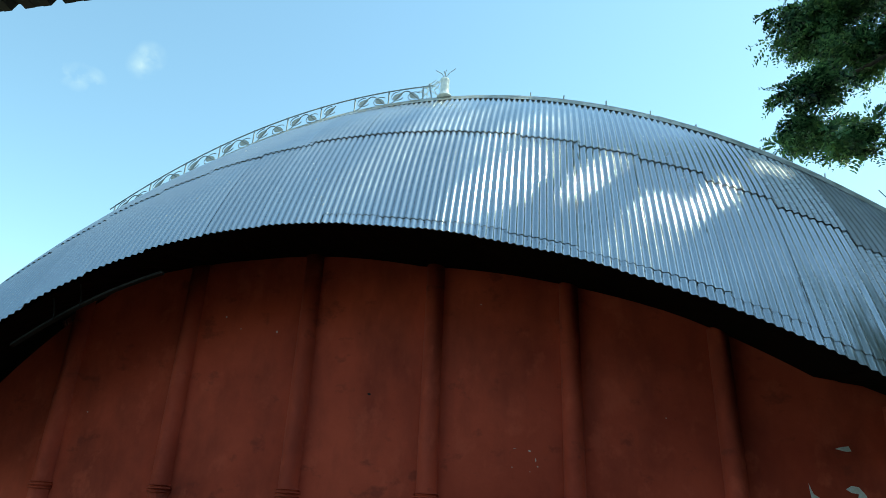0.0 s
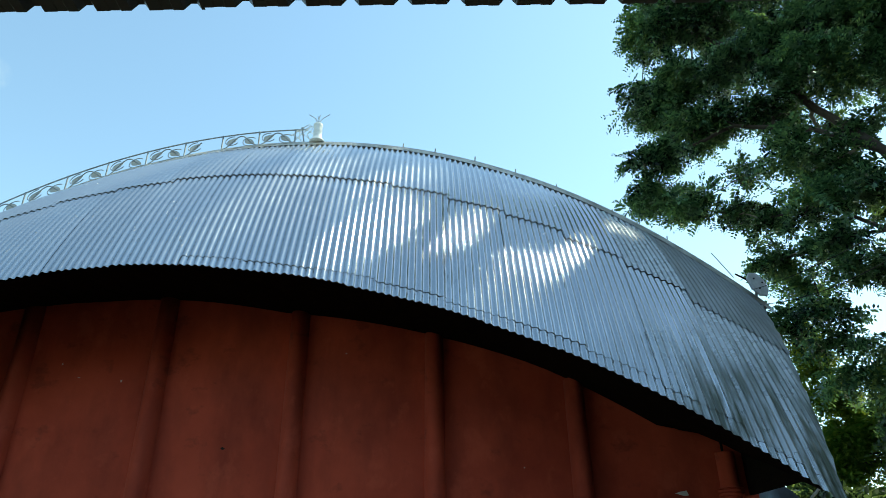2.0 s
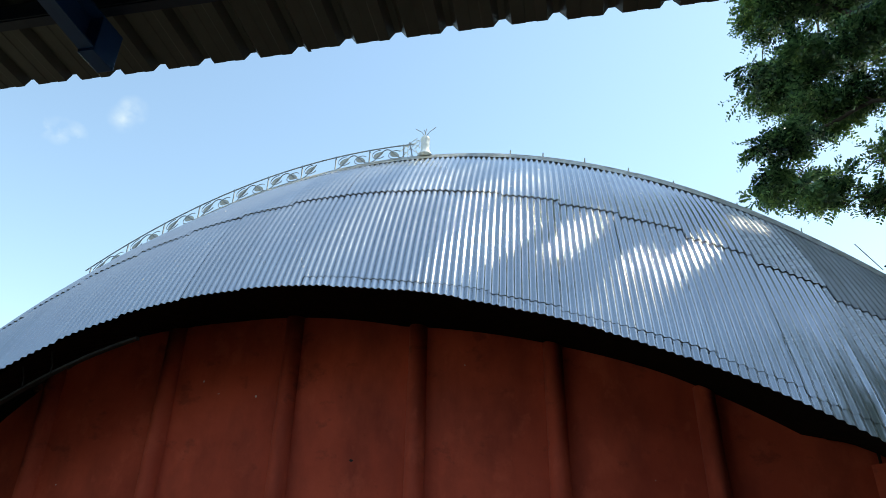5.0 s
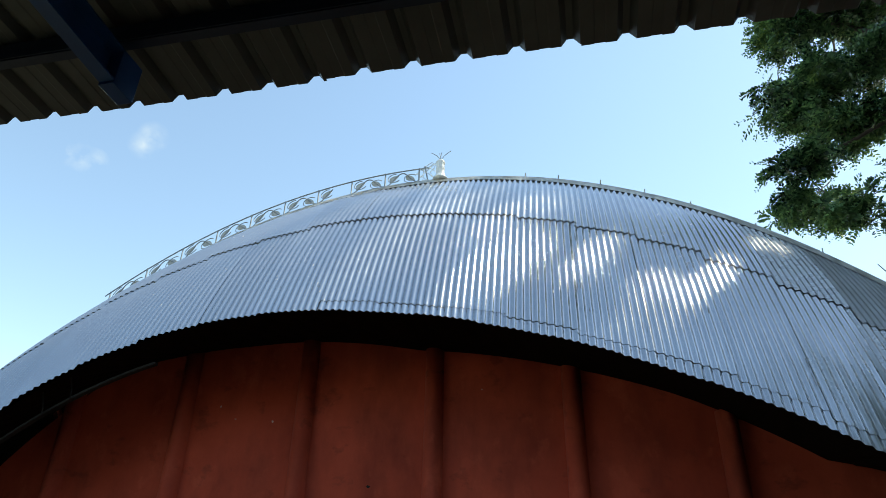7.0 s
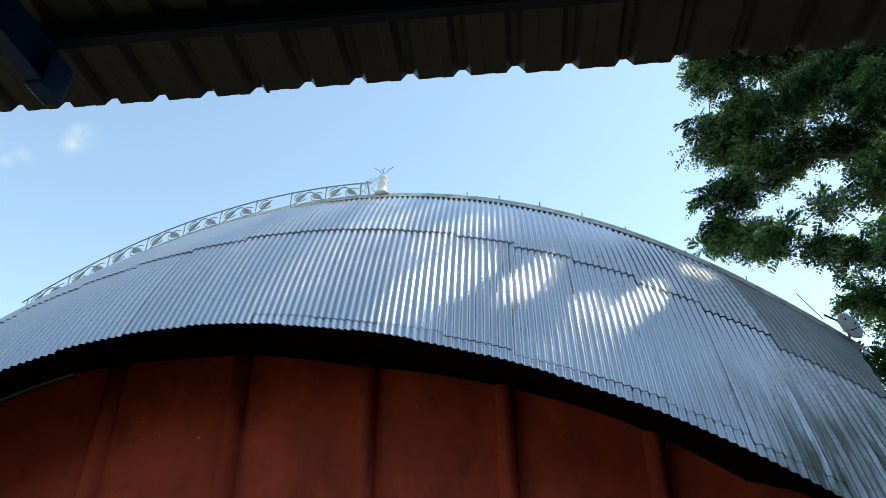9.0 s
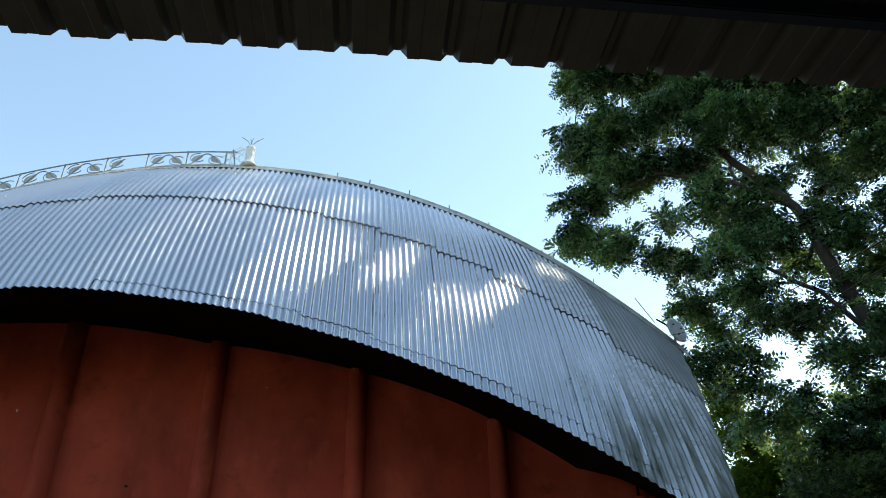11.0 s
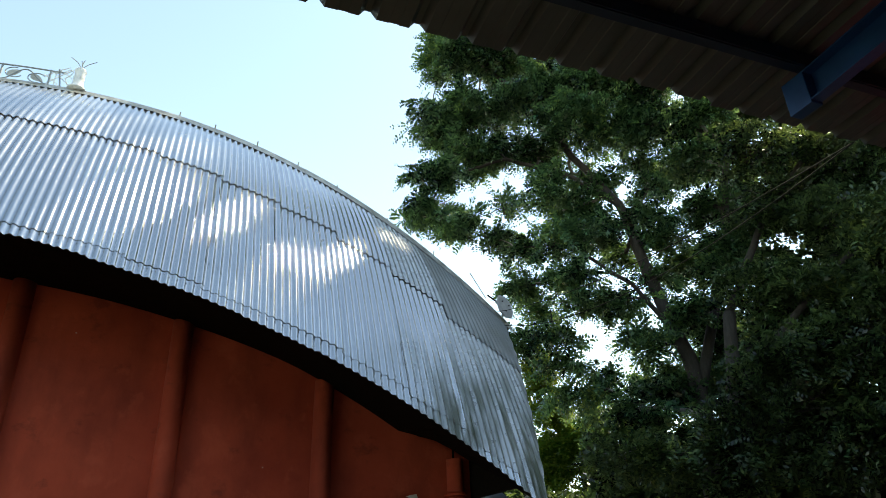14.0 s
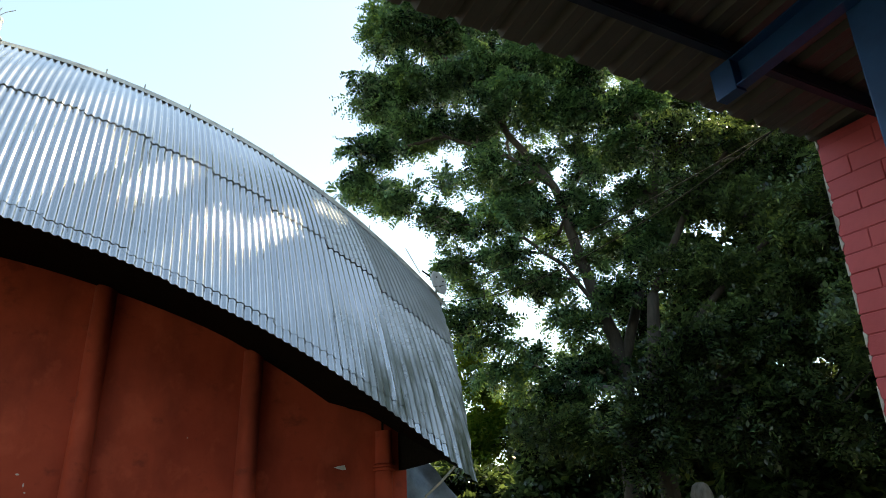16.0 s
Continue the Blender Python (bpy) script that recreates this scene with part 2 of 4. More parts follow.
def lathe(profile, sides=20):
    """A turned body from (radius, height) pairs, as a bmesh."""
    bm = bmesh.new()
    rings = [[bm.verts.new((r * math.cos(2 * math.pi * j / sides), r * math.sin(2 * math.pi * j / sides), z)) for j in range(sides)] for r, z in profile]
    for r, s in zip(rings, rings[1:]):
        for j in range(sides):
            bm.faces.new((r[j], r[(j + 1) % sides], s[(j + 1) % sides], s[j]))
    bm.faces.new(rings[0][::-1])
    bm.faces.new(rings[-1])
    return bm


# ---------------------------------------------------------------- ground
bm = bmesh.new()
bmesh.ops.create_grid(bm, x_segments=60, y_segments=60, size=400)
ground = part("ground", bm, GROUND)
tagged(ground, "trodden brown earth with sparse grass", "ground", kind="structure")

# ---------------------------------------------------------------- the hall with the arched roof
# The hall's own axes: x along the front wall, y away from the viewer, z up.
TURN = -10.7
HALL = pose(0, 0, 0, 0, 0, TURN)
V_EAVE, V_LAP, V_RIDGE, V_WALL, V_BACK = 6.0, 6.9, 8.05, 7.5, 9.1
U_LEFT, U_EAVE, U_RIDGE = -8.0, 3.52, 4.28        # ends of the roof: left, and right at eave and ridge
PITCH = 0.0749                                    # one corrugation
SHEET = 9 * PITCH


def z_eave(u):
    return 3.969 - 0.3159 * u - 0.0518 * u**2 - 0.0008 * u**3 - 0.0005 * u**4


def z_lap(u):
    return 5.797 - 0.2723 * u - 0.0678 * u**2 - 0.0013 * u**3 - 0.0002 * u**4


def z_ridge(u):
    return 7.174 - 0.2282 * u - 0.0679 * u**2 - 0.0011 * u**3 - 0.00014 * u**4


def roof_point(u, s):
    """The bare front slope at u along the wall, s from 0 (eave) by 0.5 (lap) to 1 (ridge)."""
    a, b, c = (s - 0.5) * (s - 1) * 2, -4 * s * (s - 1), 2 * s * (s - 0.5)
    return np.stack([u + 0 * s, a * V_EAVE + b * V_LAP + c * V_RIDGE, a * z_eave(u) + b * z_lap(u) + c * z_ridge(u)], -1)


def step_of(u, u0, u1):
    """Sheets are cut square, so their ends lie flatter than the arch: the share of s by which they leave it."""
    mid = (u0 + u1) / 2
    fall = -0.2723 - 0.1356 * mid
    return -0.42 * fall * (u - mid) / 3.9


def rise(u):
    """How far the soffit, a black sheet for the eave's shade, climbs from the eave to the wall."""
    return float(np.interp(u, (-8, -6.2, -4.8, -4, -1.8, 0.0, 1.2, 2.5, 3.0, 3.5), (1.1, 0.85, 0.46, 0.30, 0.08, 0.18, 0.26, 0.24, 0.48, 0.58)))


def sheet_mesh(name, u0, u1, s0, s1, lift0, lift1, rows=12, right_trim=False, square=True):
    """One corrugated sheet on the front slope; lift: how far its lower and upper ends stand off the bare slope."""
    per = 8
    if right_trim:
        u1 = u0 + PITCH * 2 * math.ceil((U_RIDGE - u0) / PITCH / 2)
    cols = max(2, round((u1 - u0) / PITCH) * per + 1)
    u, s = np.meshgrid(np.linspace(u0, u1, cols), np.linspace(s0, s1, rows))
    if right_trim:
        u = np.minimum(u, U_EAVE + (U_RIDGE - U_EAVE) * s)
    if square:
        s = s + step_of(u, u0, u0 + SHEET) * np.clip((1.0 - s) * 4, 0, 1) * np.clip(0.3 + s * 2, 0, 1)
    p = roof_point(u, s)
    e = 1e-3
    n = np.cross(roof_point(u + e, s) - p, roof_point(u, s + e) - p)
    n /= np.linalg.norm(n, axis=-1, keepdims=True)
    wave = 0.0106 * np.cos(2 * math.pi * (u - u0) / PITCH)
    lift = lift0 + (lift1 - lift0) * np.linspace(0, 1, rows)[:, None]
    me = grid_mesh(name, p + n * (wave + lift)[..., None], 0.0012)
    me.polygons.foreach_set("use_smooth", [True] * len(me.polygons))
    return me


hall = thing("arched_hall", HALL, "red plastered hall under an arched corrugated iron roof", "hall")

# front wall with an arched head, thick, closed behind
def wall_slab(u0, u1, v0, v1, top, steps=48):
    bm = bmesh.new()
    us = [u0 + (u1 - u0) * i / steps for i in range(steps + 1)]
    lo0, lo1 = [bm.verts.new((u, v0, 0)) for u in us], [bm.verts.new((u, v1, 0)) for u in us]
    hi0, hi1 = [bm.verts.new((u, v0, top(u))) for u in us], [bm.verts.new((u, v1, top(u))) for u in us]
    for i in range(steps):
        for a, b in ((lo0, hi0), (hi0, hi1), (hi1, lo1), (lo1, lo0)):
            bm.faces.new((a[i], a[i + 1], b[i + 1], b[i]))
    bm.faces.new((lo0[0], hi0[0], hi1[0], lo1[0]))
    bm.faces.new((lo0[-1], lo1[-1], hi1[-1], hi0[-1]))
    return bm


U_END = 3.46
front = part("front_wall", wall_slab(U_LEFT + 0.1, U_END, V_WALL, V_WALL + 0.22, lambda u: z_eave(u) + 0.75), PLASTER, hall)
part("side_wall", box(U_END - 0.22, U_END, V_WALL + 0.22, V_BACK, 0, 3.0), PLASTER, hall)
part("side_wall", box(U_LEFT + 0.1, U_LEFT + 0.32, V_WALL + 0.22, V_BACK, 0, 1.7), PLASTER, hall)
part("back_wall", wall_slab(U_LEFT + 0.1, U_END, V_BACK, V_BACK + 0.22, lambda u: z_eave(u) + 0.3, 16), PLASTER, hall)

# half-round pilasters with a ringed band
P4, STEP = -1.604, 1.593
RING = [(-0.012, 0.0), (0.020, 0.008), (0.020, 0.024), (-0.012, 0.032), (-0.012, 0.040), (0.022, 0.046), (0.022, 0.062), (-0.012, 0.070), (-0.012, 0.078), (0.020, 0.084), (0.0, 0.10)]


def pilaster(u, top, ring_z, r=0.12):
    bm = bmesh.new()
    k = 14
    ring0, ring1 = [], []
    for j in range(k + 1):
        w = math.pi * j / k
        x, y = -r * math.cos(w), -r * math.sin(w) * 1.3
        ring0.append(bm.verts.new((u + x, V_WALL + y, 0)))
        ring1.append(bm.verts.new((u + x * 0.92, V_WALL + y * 0.92, top)))
    for j in range(k):
        bm.faces.new((ring0[j], ring0[j + 1], ring1[j + 1], ring1[j]))
    bm.faces.new(ring1)
    p = part("pilaster", bm, PLASTER, hall, smooth=True)
    bm = lathe([(r * 0.98 + a * 1.3, ring_z - 0.05 + z) for a, z in RING], 28)
    bmesh.ops.scale(bm, verts=bm.verts, vec=(1, 1.3, 1))
    bmesh.ops.translate(bm, verts=bm.verts, vec=(u, V_WALL + 0.012, 0))
    part("ring_band", bm, PLASTER, p, smooth=False)


for n in range(-4, 3):
    u = P4 + STEP * n
    pilaster(u, z_eave(u) + 0.045 + rise(u), 1.798)
u7 = 3.166
pilaster(u7, 2.80, 2.393, 0.11)
part("wall_conduit", tube([(u7 - 0.03, V_WALL - 0.05, 2.72), (u7 - 0.03, V_WALL - 0.05, 3.05)], 0.014), SHADE_BLACK, hall)

# roof of single sheets: lower course, upper course, and a short strip under the eave
rng = random.Random(4)


def strip(u0, u1, v0, v1, below, above, curve, steps=48, far=None):
    """A board of constant depth that follows an arch."""
    bm = bmesh.new()
    rings = []
    for i in range(steps + 1):
        u = u0 + (u1 - u0) * i / steps
        z = curve(u)
        d = far(u) if far else 0.0
        rings.append([bm.verts.new(c) for c in ((u, v0, z + below), (u, v1, z + below + d), (u, v1, z + above + d), (u, v0, z + above))])
    for a, b in zip(rings, rings[1:]):
        for j in range(4):
            bm.faces.new((a[j], a[(j + 1) % 4], b[(j + 1) % 4], b[j]))
    bm.faces.new(rings[0])
    bm.faces.new(rings[-1][::-1])
    return bm


roof = part("roof", strip(U_LEFT + 0.1, U_EAVE - 0.06, V_EAVE + 0.34, V_EAVE + 0.40, 0.24, 0.38, z_eave), SHADE_BLACK, hall, "arched corrugated iron roof on shade-black timber")
part("purlin", strip(U_LEFT + 0.1, U_EAVE - 0.06, V_LAP + 0.04, V_LAP + 0.10, -0.22, -0.06, z_lap), SHADE_BLACK, roof)
part("gutter_board", strip(-6.2, -4.5, V_EAVE + 0.26, V_EAVE + 0.32, -0.185, -0.155, z_eave), make_plain("grey_board", (0.028, 0.028, 0.028), (0.010, 0.010, 0.010), 5, 0.8, gloss=0.2), roof)
for u in (-5.42, -5.72):
    part("gutter_strap", tube([(u, V_EAVE + 0.24, z_eave(u) - 0.20), (u, V_EAVE + 0.23, z_eave(u) - 0.10), (u + 0.02, V_EAVE + 0.15, z_eave(u) + 0.02)], 0.008, 6), CABLE, roof)
# A black sheet stands for the shade between eave and wall.
part("soffit", strip(U_LEFT + 0.1, U_EAVE - 0.10, V_EAVE + 0.12, V_WALL + 0.1, 0.00, 0.02, lambda u: z_eave(u) + 0.05, 48, rise), SHADE_BLACK, roof)
first = -0.59 - 11 * SHEET
k = 0
while True:
    u0 = first + k * SHEET
    if u0 > U_EAVE - 0.1:
        break
    u1 = u0 + SHEET
    last = u1 > U_EAVE - 0.15
    jig, lap = rng.uniform(-0.003, 0.003), 0.5 + rng.uniform(-0.004, 0.004)
    strip_here = u0 > -3.2
    low = 0.030 + rng.uniform(-0.014, 0.010) if strip_here else 0.002
    part("sheet", sheet_mesh("sheet", u0, u1 + PITCH / 2, low, lap + 0.05, (0.0035 if strip_here else 0.002) + 0.003 * (k % 2), 0.003 * (k % 2), 14, last), DULL_ZINC if u0 > 2.2 else ZINC, roof)
    part("sheet", sheet_mesh("sheet", u0 + PITCH, u1 + PITCH * 1.5, lap, 1.0, 0.012 + 0.003 * (k % 2), 0.002 + 0.003 * (k % 2), 14, last), OLD_ZINC if u0 > 2.5 else DULL_ZINC if u0 > 1.6 else ZINC, roof)
    if strip_here:
        part("eave_strip", sheet_mesh("eave_strip", u0 - 4 * PITCH, (U_EAVE if last else u1 - 4 * PITCH) + PITCH / 2, jig, 0.12, 0.0, -0.004, 4, False, False), ZINC, roof)
    k += 1


def back_point(u, s):
    p = roof_point(u, s)
    p[..., 1] = 2 * V_RIDGE - p[..., 1]
    return p


u, s = np.meshgrid(np.linspace(U_LEFT, U_EAVE, 600), np.linspace(0, 1, 12))
p = back_point(u, s)
p[..., 2] += 0.009 * np.cos(2 * math.pi * u / PITCH)
part("back_slope", grid_mesh("back_slope", p, 0.002), ZINC, roof, smooth=True)

# gable panels that close both ends under the sheets
for u in (U_LEFT + 0.2, U_END - 0.05):
    ss = np.linspace(0.06, 0.97, 10)
    line = [*roof_point(np.full(10, u), ss), *back_point(np.full(10, u), ss[::-1])]
    bm = bmesh.new()
    f = bm.faces.new([bm.verts.new((c[0], c[1], c[2] - 0.06)) for c in line])
    g = bmesh.ops.extrude_face_region(bm, geom=[f])
    bmesh.ops.translate(bm, verts=[v for v in g["geom"] if isinstance(v, bmesh.types.BMVert)], vec=(-0.05, 0, 0))
    part("gable_panel", bm, SHADE_BLACK, roof)

# ridge flashing: a folded strip over both slopes, in lengths
u = U_LEFT
while u < U_RIDGE - 0.05:
    ue = min(u + 1.9 + rng.uniform(-0.2, 0.2), U_RIDGE + 0.02)
    us = np.linspace(u, ue + 0.06, 14)
    lift = rng.uniform(0.010, 0.022)
    rows = []
    for ds, dz in ((0.935, 0.006), (0.965, 0.012), (0.995, 0.03)):
        q = roof_point(us, us * 0 + ds)
        q[:, 2] += lift + dz
        rows.append(q)
    for ds, dz in ((0.995, 0.03), (0.95, 0.012)):
        q = back_point(us, us * 0 + ds)
        q[:, 2] += lift + dz
        rows.append(q)
    part("ridge_flashing", grid_mesh("ridge_flashing", rows, 0.0015), FLASHING, roof)
    u = ue
for u, h in ((0.02, 0.10), (0.60, 0.12), (1.18, 0.09), (-0.45, 0.10), (1.75, 0.06), (2.5, 0.05), (3.2, 0.09)):
    z = z_ridge(u)
    part("ridge_pin", tube([(u, V_RIDGE, z), (u + 0.008, V_RIDGE, z + 0.04 + h * 0.6)], 0.009, 6), FLASHING, roof)
part("ridge_stay", tube([(3.95, V_RIDGE - 0.1, z_ridge(3.95)), (3.70, V_RIDGE - 0.15, z_ridge(3.95) + 0.34)], 0.006, 6), FLASHING, roof)

# dark scratches and rust marks on the sheets
SCRATCH = make_plain("dark_rust_mark", (0.05, 0.045, 0.045), (0.10, 0.085, 0.075), 20, 0.8)
for j in range(34):
    u = rng.choice((0.10, 0.14, 0.20, 0.72, 1.36, 1.40, 2.1)) + rng.uniform(-0.05, 0.05)
    s0 = rng.uniform(0.08, 0.42)
    ss = np.linspace(s0, s0 + rng.uniform(0.006, 0.035), 4)
    w = rng.uniform(0.002, 0.006)
    row = []
    for du in (0, w):
        q = roof_point(np.full(4, u + du), ss)
        q[:, 1] -= 0.026
        row.append(q)
    part("rust_mark", grid_mesh("rust_mark", row, 0.001), SCRATCH, roof)

# scuffs and holes in the wall's paint
GROW = V_WALL / 7.0


def chip(u, z, w, h, material, name, seed):
    u, z = u * GROW, 1.6 + (z - 1.6) * GROW
    r = random.Random(seed)
    bm = bmesh.new()
    ring = []
    for j in range(11):
        a = 2 * math.pi * j / 11
        q = r.uniform(0.45, 1.0)
        ring.append(bm.verts.new((u + w / 2 * q * math.cos(a), V_WALL - 0.003, z + h / 2 * q * math.sin(a))))
    f = bm.faces.new(ring)
    bmesh.ops.extrude_face_region(bm, geom=[f])
    bmesh.ops.translate(bm, verts=ring, vec=(0, 0.002, 0))
    part(name, bm, material, front)


def torn(points):
    """A torn remnant of bare plaster, given by its outline."""
    bm = bmesh.new()
    f = bm.faces.new([bm.verts.new((u * GROW, V_WALL - 0.004, 1.6 + (z - 1.6) * GROW)) for u, z in points])
    g = bmesh.ops.extrude_face_region(bm, geom=[f])
    bmesh.ops.translate(bm, verts=[v for v in g["geom"] if isinstance(v, bmesh.types.BMVert)], vec=(0, 0.003, 0))
    part("bare_patch", bm, BARE, front)


torn([(2.39, 2.335), (2.44, 2.35), (2.51, 2.36), (2.525, 2.315), (2.48, 2.31)])
torn([(2.11, 2.02), (2.14, 1.93), (2.20, 1.89), (2.33, 1.86), (2.42, 1.87), (2.36, 1.80), (2.12, 1.78)])
torn([(2.42, 1.98), (2.47, 2.01), (2.53, 2.00), (2.58, 1.93), (2.60, 1.85), (2.52, 1.80), (2.50, 1.88), (2.52, 1.94), (2.46, 1.95)])
for i, (u, z, w, h) in enumerate(((-0.60, 2.28, 0.05, 0.012), (-0.45, 2.26, 0.06, 0.03), (-0.39, 2.17, 0.025, 0.09), (-0.37, 2.11, 0.03, 0.03), (-0.63, 2.10, 0.03, 0.03), (-0.45, 2.06, 0.04, 0.012), (-4.03, 3.73, 0.03, 0.05), (-3.82, 3.58, 0.06, 0.02), (-3.36, 3.54, 0.05, 0.05), (-0.97, 3.82, 0.04, 0.02), (-4.6, 2.9, 0.03, 0.03), (-2.9, 2.2, 0.02, 0.05), (0.9, 2.6, 0.02, 0.02), (-5.6, 2.6, 0.04, 0.02))):
    chip(u, z, w * 0.75, h * 0.75, CHIPPED, "paint_chip", 40 + i)
chip(-2.18, 2.82, 0.06, 0.045, HOLE, "wall_hole", 71)

# ---------------------------------------------------------------- scrollwork railing on the ridge
RAIL_H = 0.275
railing = thing("ridge_railing", HALL, "white wrought scrollwork railing along the roof ridge", "railing")


def on_ridge(u, h):
    return (u, V_RIDGE, z_ridge(u) - 0.015 + h)


rail_us = np.linspace(-6.9, -1.9, 60)
part("top_rail", tube([on_ridge(u, RAIL_H) for u in rail_us], 0.011, 6), RAIL_METAL, railing)
part("bottom_rail", tube([on_ridge(u, 0.02) for u in rail_us], 0.009, 6), RAIL_METAL, railing)
def leaf_plate(u, h, tilt, size):
    bm = bmesh.new()
    ring = []
    for j in range(18):
        a = 2 * math.pi * j / 18
        x = size * math.cos(a)
        y = size * 0.52 * math.sin(a) * (1 - 0.45 * math.cos(a))
        ring.append(bm.verts.new(on_ridge(u + x * math.cos(tilt) - y * math.sin(tilt), h + x * math.sin(tilt) + y * math.cos(tilt))))
    f = bm.faces.new(ring)
    g = bmesh.ops.extrude_face_region(bm, geom=[f])
    bmesh.ops.translate(bm, verts=[v for v in g["geom"] if isinstance(v, bmesh.types.BMVert)], vec=(0, 0.006, 0))
    part("leaf_plate", bm, GREY_PLATE, railing, "grey cut-out leaf")


BAY = 0.53
u = -2.05 - 9 * BAY
n = 0
while u < -2.0:
    part("post", tube([on_ridge(u, -0.06), on_ridge(u, RAIL_H + 0.012)], 0.012, 6), RAIL_METAL, railing)
    if u + BAY < -1.9:
        whole = n != 6                       # one bay has lost half of its scrollwork
        pts = [on_ridge(u + BAY * (0.03 + 0.94 * j / 28), RAIL_H * (0.52 - 0.34 * math.cos(2 * math.pi * j / 28))) for j in range(29 if whole else 13)]
        part("vine", tube(pts, 0.009, 6), RAIL_METAL, railing)
        for c, up, sg in ((0.27, 0.62, 1), (0.75, 0.46, -1))[:2 if whole else 1]:
            leaf_plate(u + BAY * c, RAIL_H * up, 0.5 * sg, 0.080)
            pts = []
            for j in range(13):
                a = 0.5 * sg + math.pi * (0.25 + 1.4 * j / 12) * sg
                pts.append(on_ridge(u + BAY * c + 0.098 * math.cos(a), RAIL_H * up + 0.075 * math.sin(a)))
            part("curl", tube(pts, 0.007, 5), RAIL_METAL, railing)
    u += BAY
    n += 1

# finial: a white turned urn with a spray of wires, and a scrolled bracket that leads up to it
UF = -1.72
finial = thing("roof_finial", HALL @ pose(UF, V_RIDGE, z_ridge(UF) + 0.02) @ Matrix.Scale(0.78, 4), "white turned roof finial with a wire spray on top", "finial")
part("urn", lathe([(0.15, 0.0), (0.14, 0.03), (0.10, 0.08), (0.085, 0.14), (0.08, 0.22), (0.088, 0.25), (0.08, 0.28), (0.085, 0.36), (0.095, 0.40), (0.08, 0.43), (0.045, 0.45), (0.02, 0.47)], 18), WHITE_METAL, finial, smooth=True)
for dx, dy, h in ((-0.19, 0.0, 0.20), (-0.03, 0.03, 0.19), (0.03, -0.04, 0.16), (0.20, 0.02, 0.22)):
    part("wire", tube([(0, 0, 0.46), (dx * 0.4, dy, 0.46 + h * 0.6), (dx, dy, 0.46 + h)], 0.007, 5), GREY_PLATE, finial)
part("bracket", tube([(-0.36, 0, 0.27), (-0.28, 0, 0.29), (-0.2, 0, 0.34), (-0.15, 0, 0.40), (-0.1, 0, 0.36), (-0.13, 0, 0.28), (-0.2, 0, 0.2), (-0.16, 0, 0.1), (-0.08, 0, 0.04)], 0.010, 6), WHITE_METAL, finial)
for x0, z0, x1, z1 in ((-0.46, 0.02, -0.10, 0.40), (-0.50, 0.16, -0.16, 0.44), (-0.42, 0.30, -0.12, 0.06), (-0.50, 0.20, -0.24, 0.0), (-0.30, 0.34, -0.06, 0.18), (-0.34, 0.0, -0.34, 0.26)):
    part("lattice_bar", tube([(x0, 0, z0), ((x0 + x1) / 2, 0, (z0 + z1) / 2 + 0.02), (x1, 0, z1)], 0.008, 5), WHITE_METAL, finial)
part("bracket_post", tube([(-0.24, 0, -0.02), (-0.31, 0, 0.36)], 0.014, 6), RAIL_METAL, finial)

# grey plate at the low end of the ridge
plate_u = 4.22
plate = thing("grey_plate_fitting", HALL @ pose(plate_u, V_RIDGE - 0.12, z_ridge(plate_u)), "grey rounded metal plate fixed at the ridge's end", "plate")
bm = lathe([(0.165, 0.0), (0.175, 0.006), (0.175, 0.024), (0.165, 0.03)], 8)
bm.transform(pose(0, 0, 0.12, 75, 18, 20) @ Matrix.Diagonal((1, 1.15, 1, 1)))
disc = part("disc", bm, make_plain("pale_grey_plate", (0.36, 0.36, 0.36), (0.25, 0.25, 0.245), 9, 0.6), plate)
for dx, dz in ((-0.07, 0.05), (0.07, 0.06), (0.0, -0.09)):
    bm = lathe([(0.012, 0.0), (0.012, 0.04), (0.006, 0.046)], 8)
    bm.transform(pose(0, 0, 0.12, 75, 18, 20) @ pose(dx, dz, 0))
    part("bolt", bm, SHADE_BLACK, disc)
part("arm", tube([(-0.02, 0.02, 0.05), (-0.12, 0.0, 0.20), (-0.26, -0.02, 0.27)], 0.012, 6), SHADE_BLACK, plate)
part("stem", tube([(0, 0.1, -0.05), (0.02, 0.05, 0.12)], 0.018, 6), FLASHING, plate)

# tarpaulin under the eave beyond the wall's end
u, z = np.meshgrid(np.linspace(3.47, 4.23, 26), np.linspace(0.9, 2.80, 40))
tarp_v = 7.62 + 0.05 * np.sin(9 * u + 2 * z) + 0.03 * np.sin(21 * u - 5 * z) + 0.02 * np.sin(13 * z)
tarp_z = z - 0.62 * (u - 3.47) ** 1.2 * (z - 0.9)
tarp = part("tarpaulin", grid_mesh("tarpaulin", np.stack([u, tarp_v, tarp_z], -1), 0.004), TARP, None, smooth=True)
tarp.matrix_world = HALL
tagged(tarp, "creased faded blue tarpaulin hanging beside the wall", "tarpaulin")

pole = part("pale_pole", tube([(3.48, 7.2, 1.55), (3.61, 7.3, 2.06), (3.83, 7.35, 2.21), (4.15, 7.5, 2.44)], 0.016, 8), make_plain("weathered_bamboo", (0.42, 0.38, 0.30), (0.26, 0.22, 0.17), 9, 0.6), tarp, "pale bent pole holding the sheet")

# ---------------------------------------------------------------- the shed that the viewer stands under
SHED = pose(0, 0, 0, 0, 0, -11.5)
EAVE_V, EAVE_Z, SLOPE = 1.84, 1.6 + 1.93, 0.06
RIB = 0.20
shed = thing("open_shed", SHED, "open shed with box-profile sheet roof and blue steel frame", "shed")


def shed_z(v):
    return EAVE_Z + (EAVE_V - v) * SLOPE


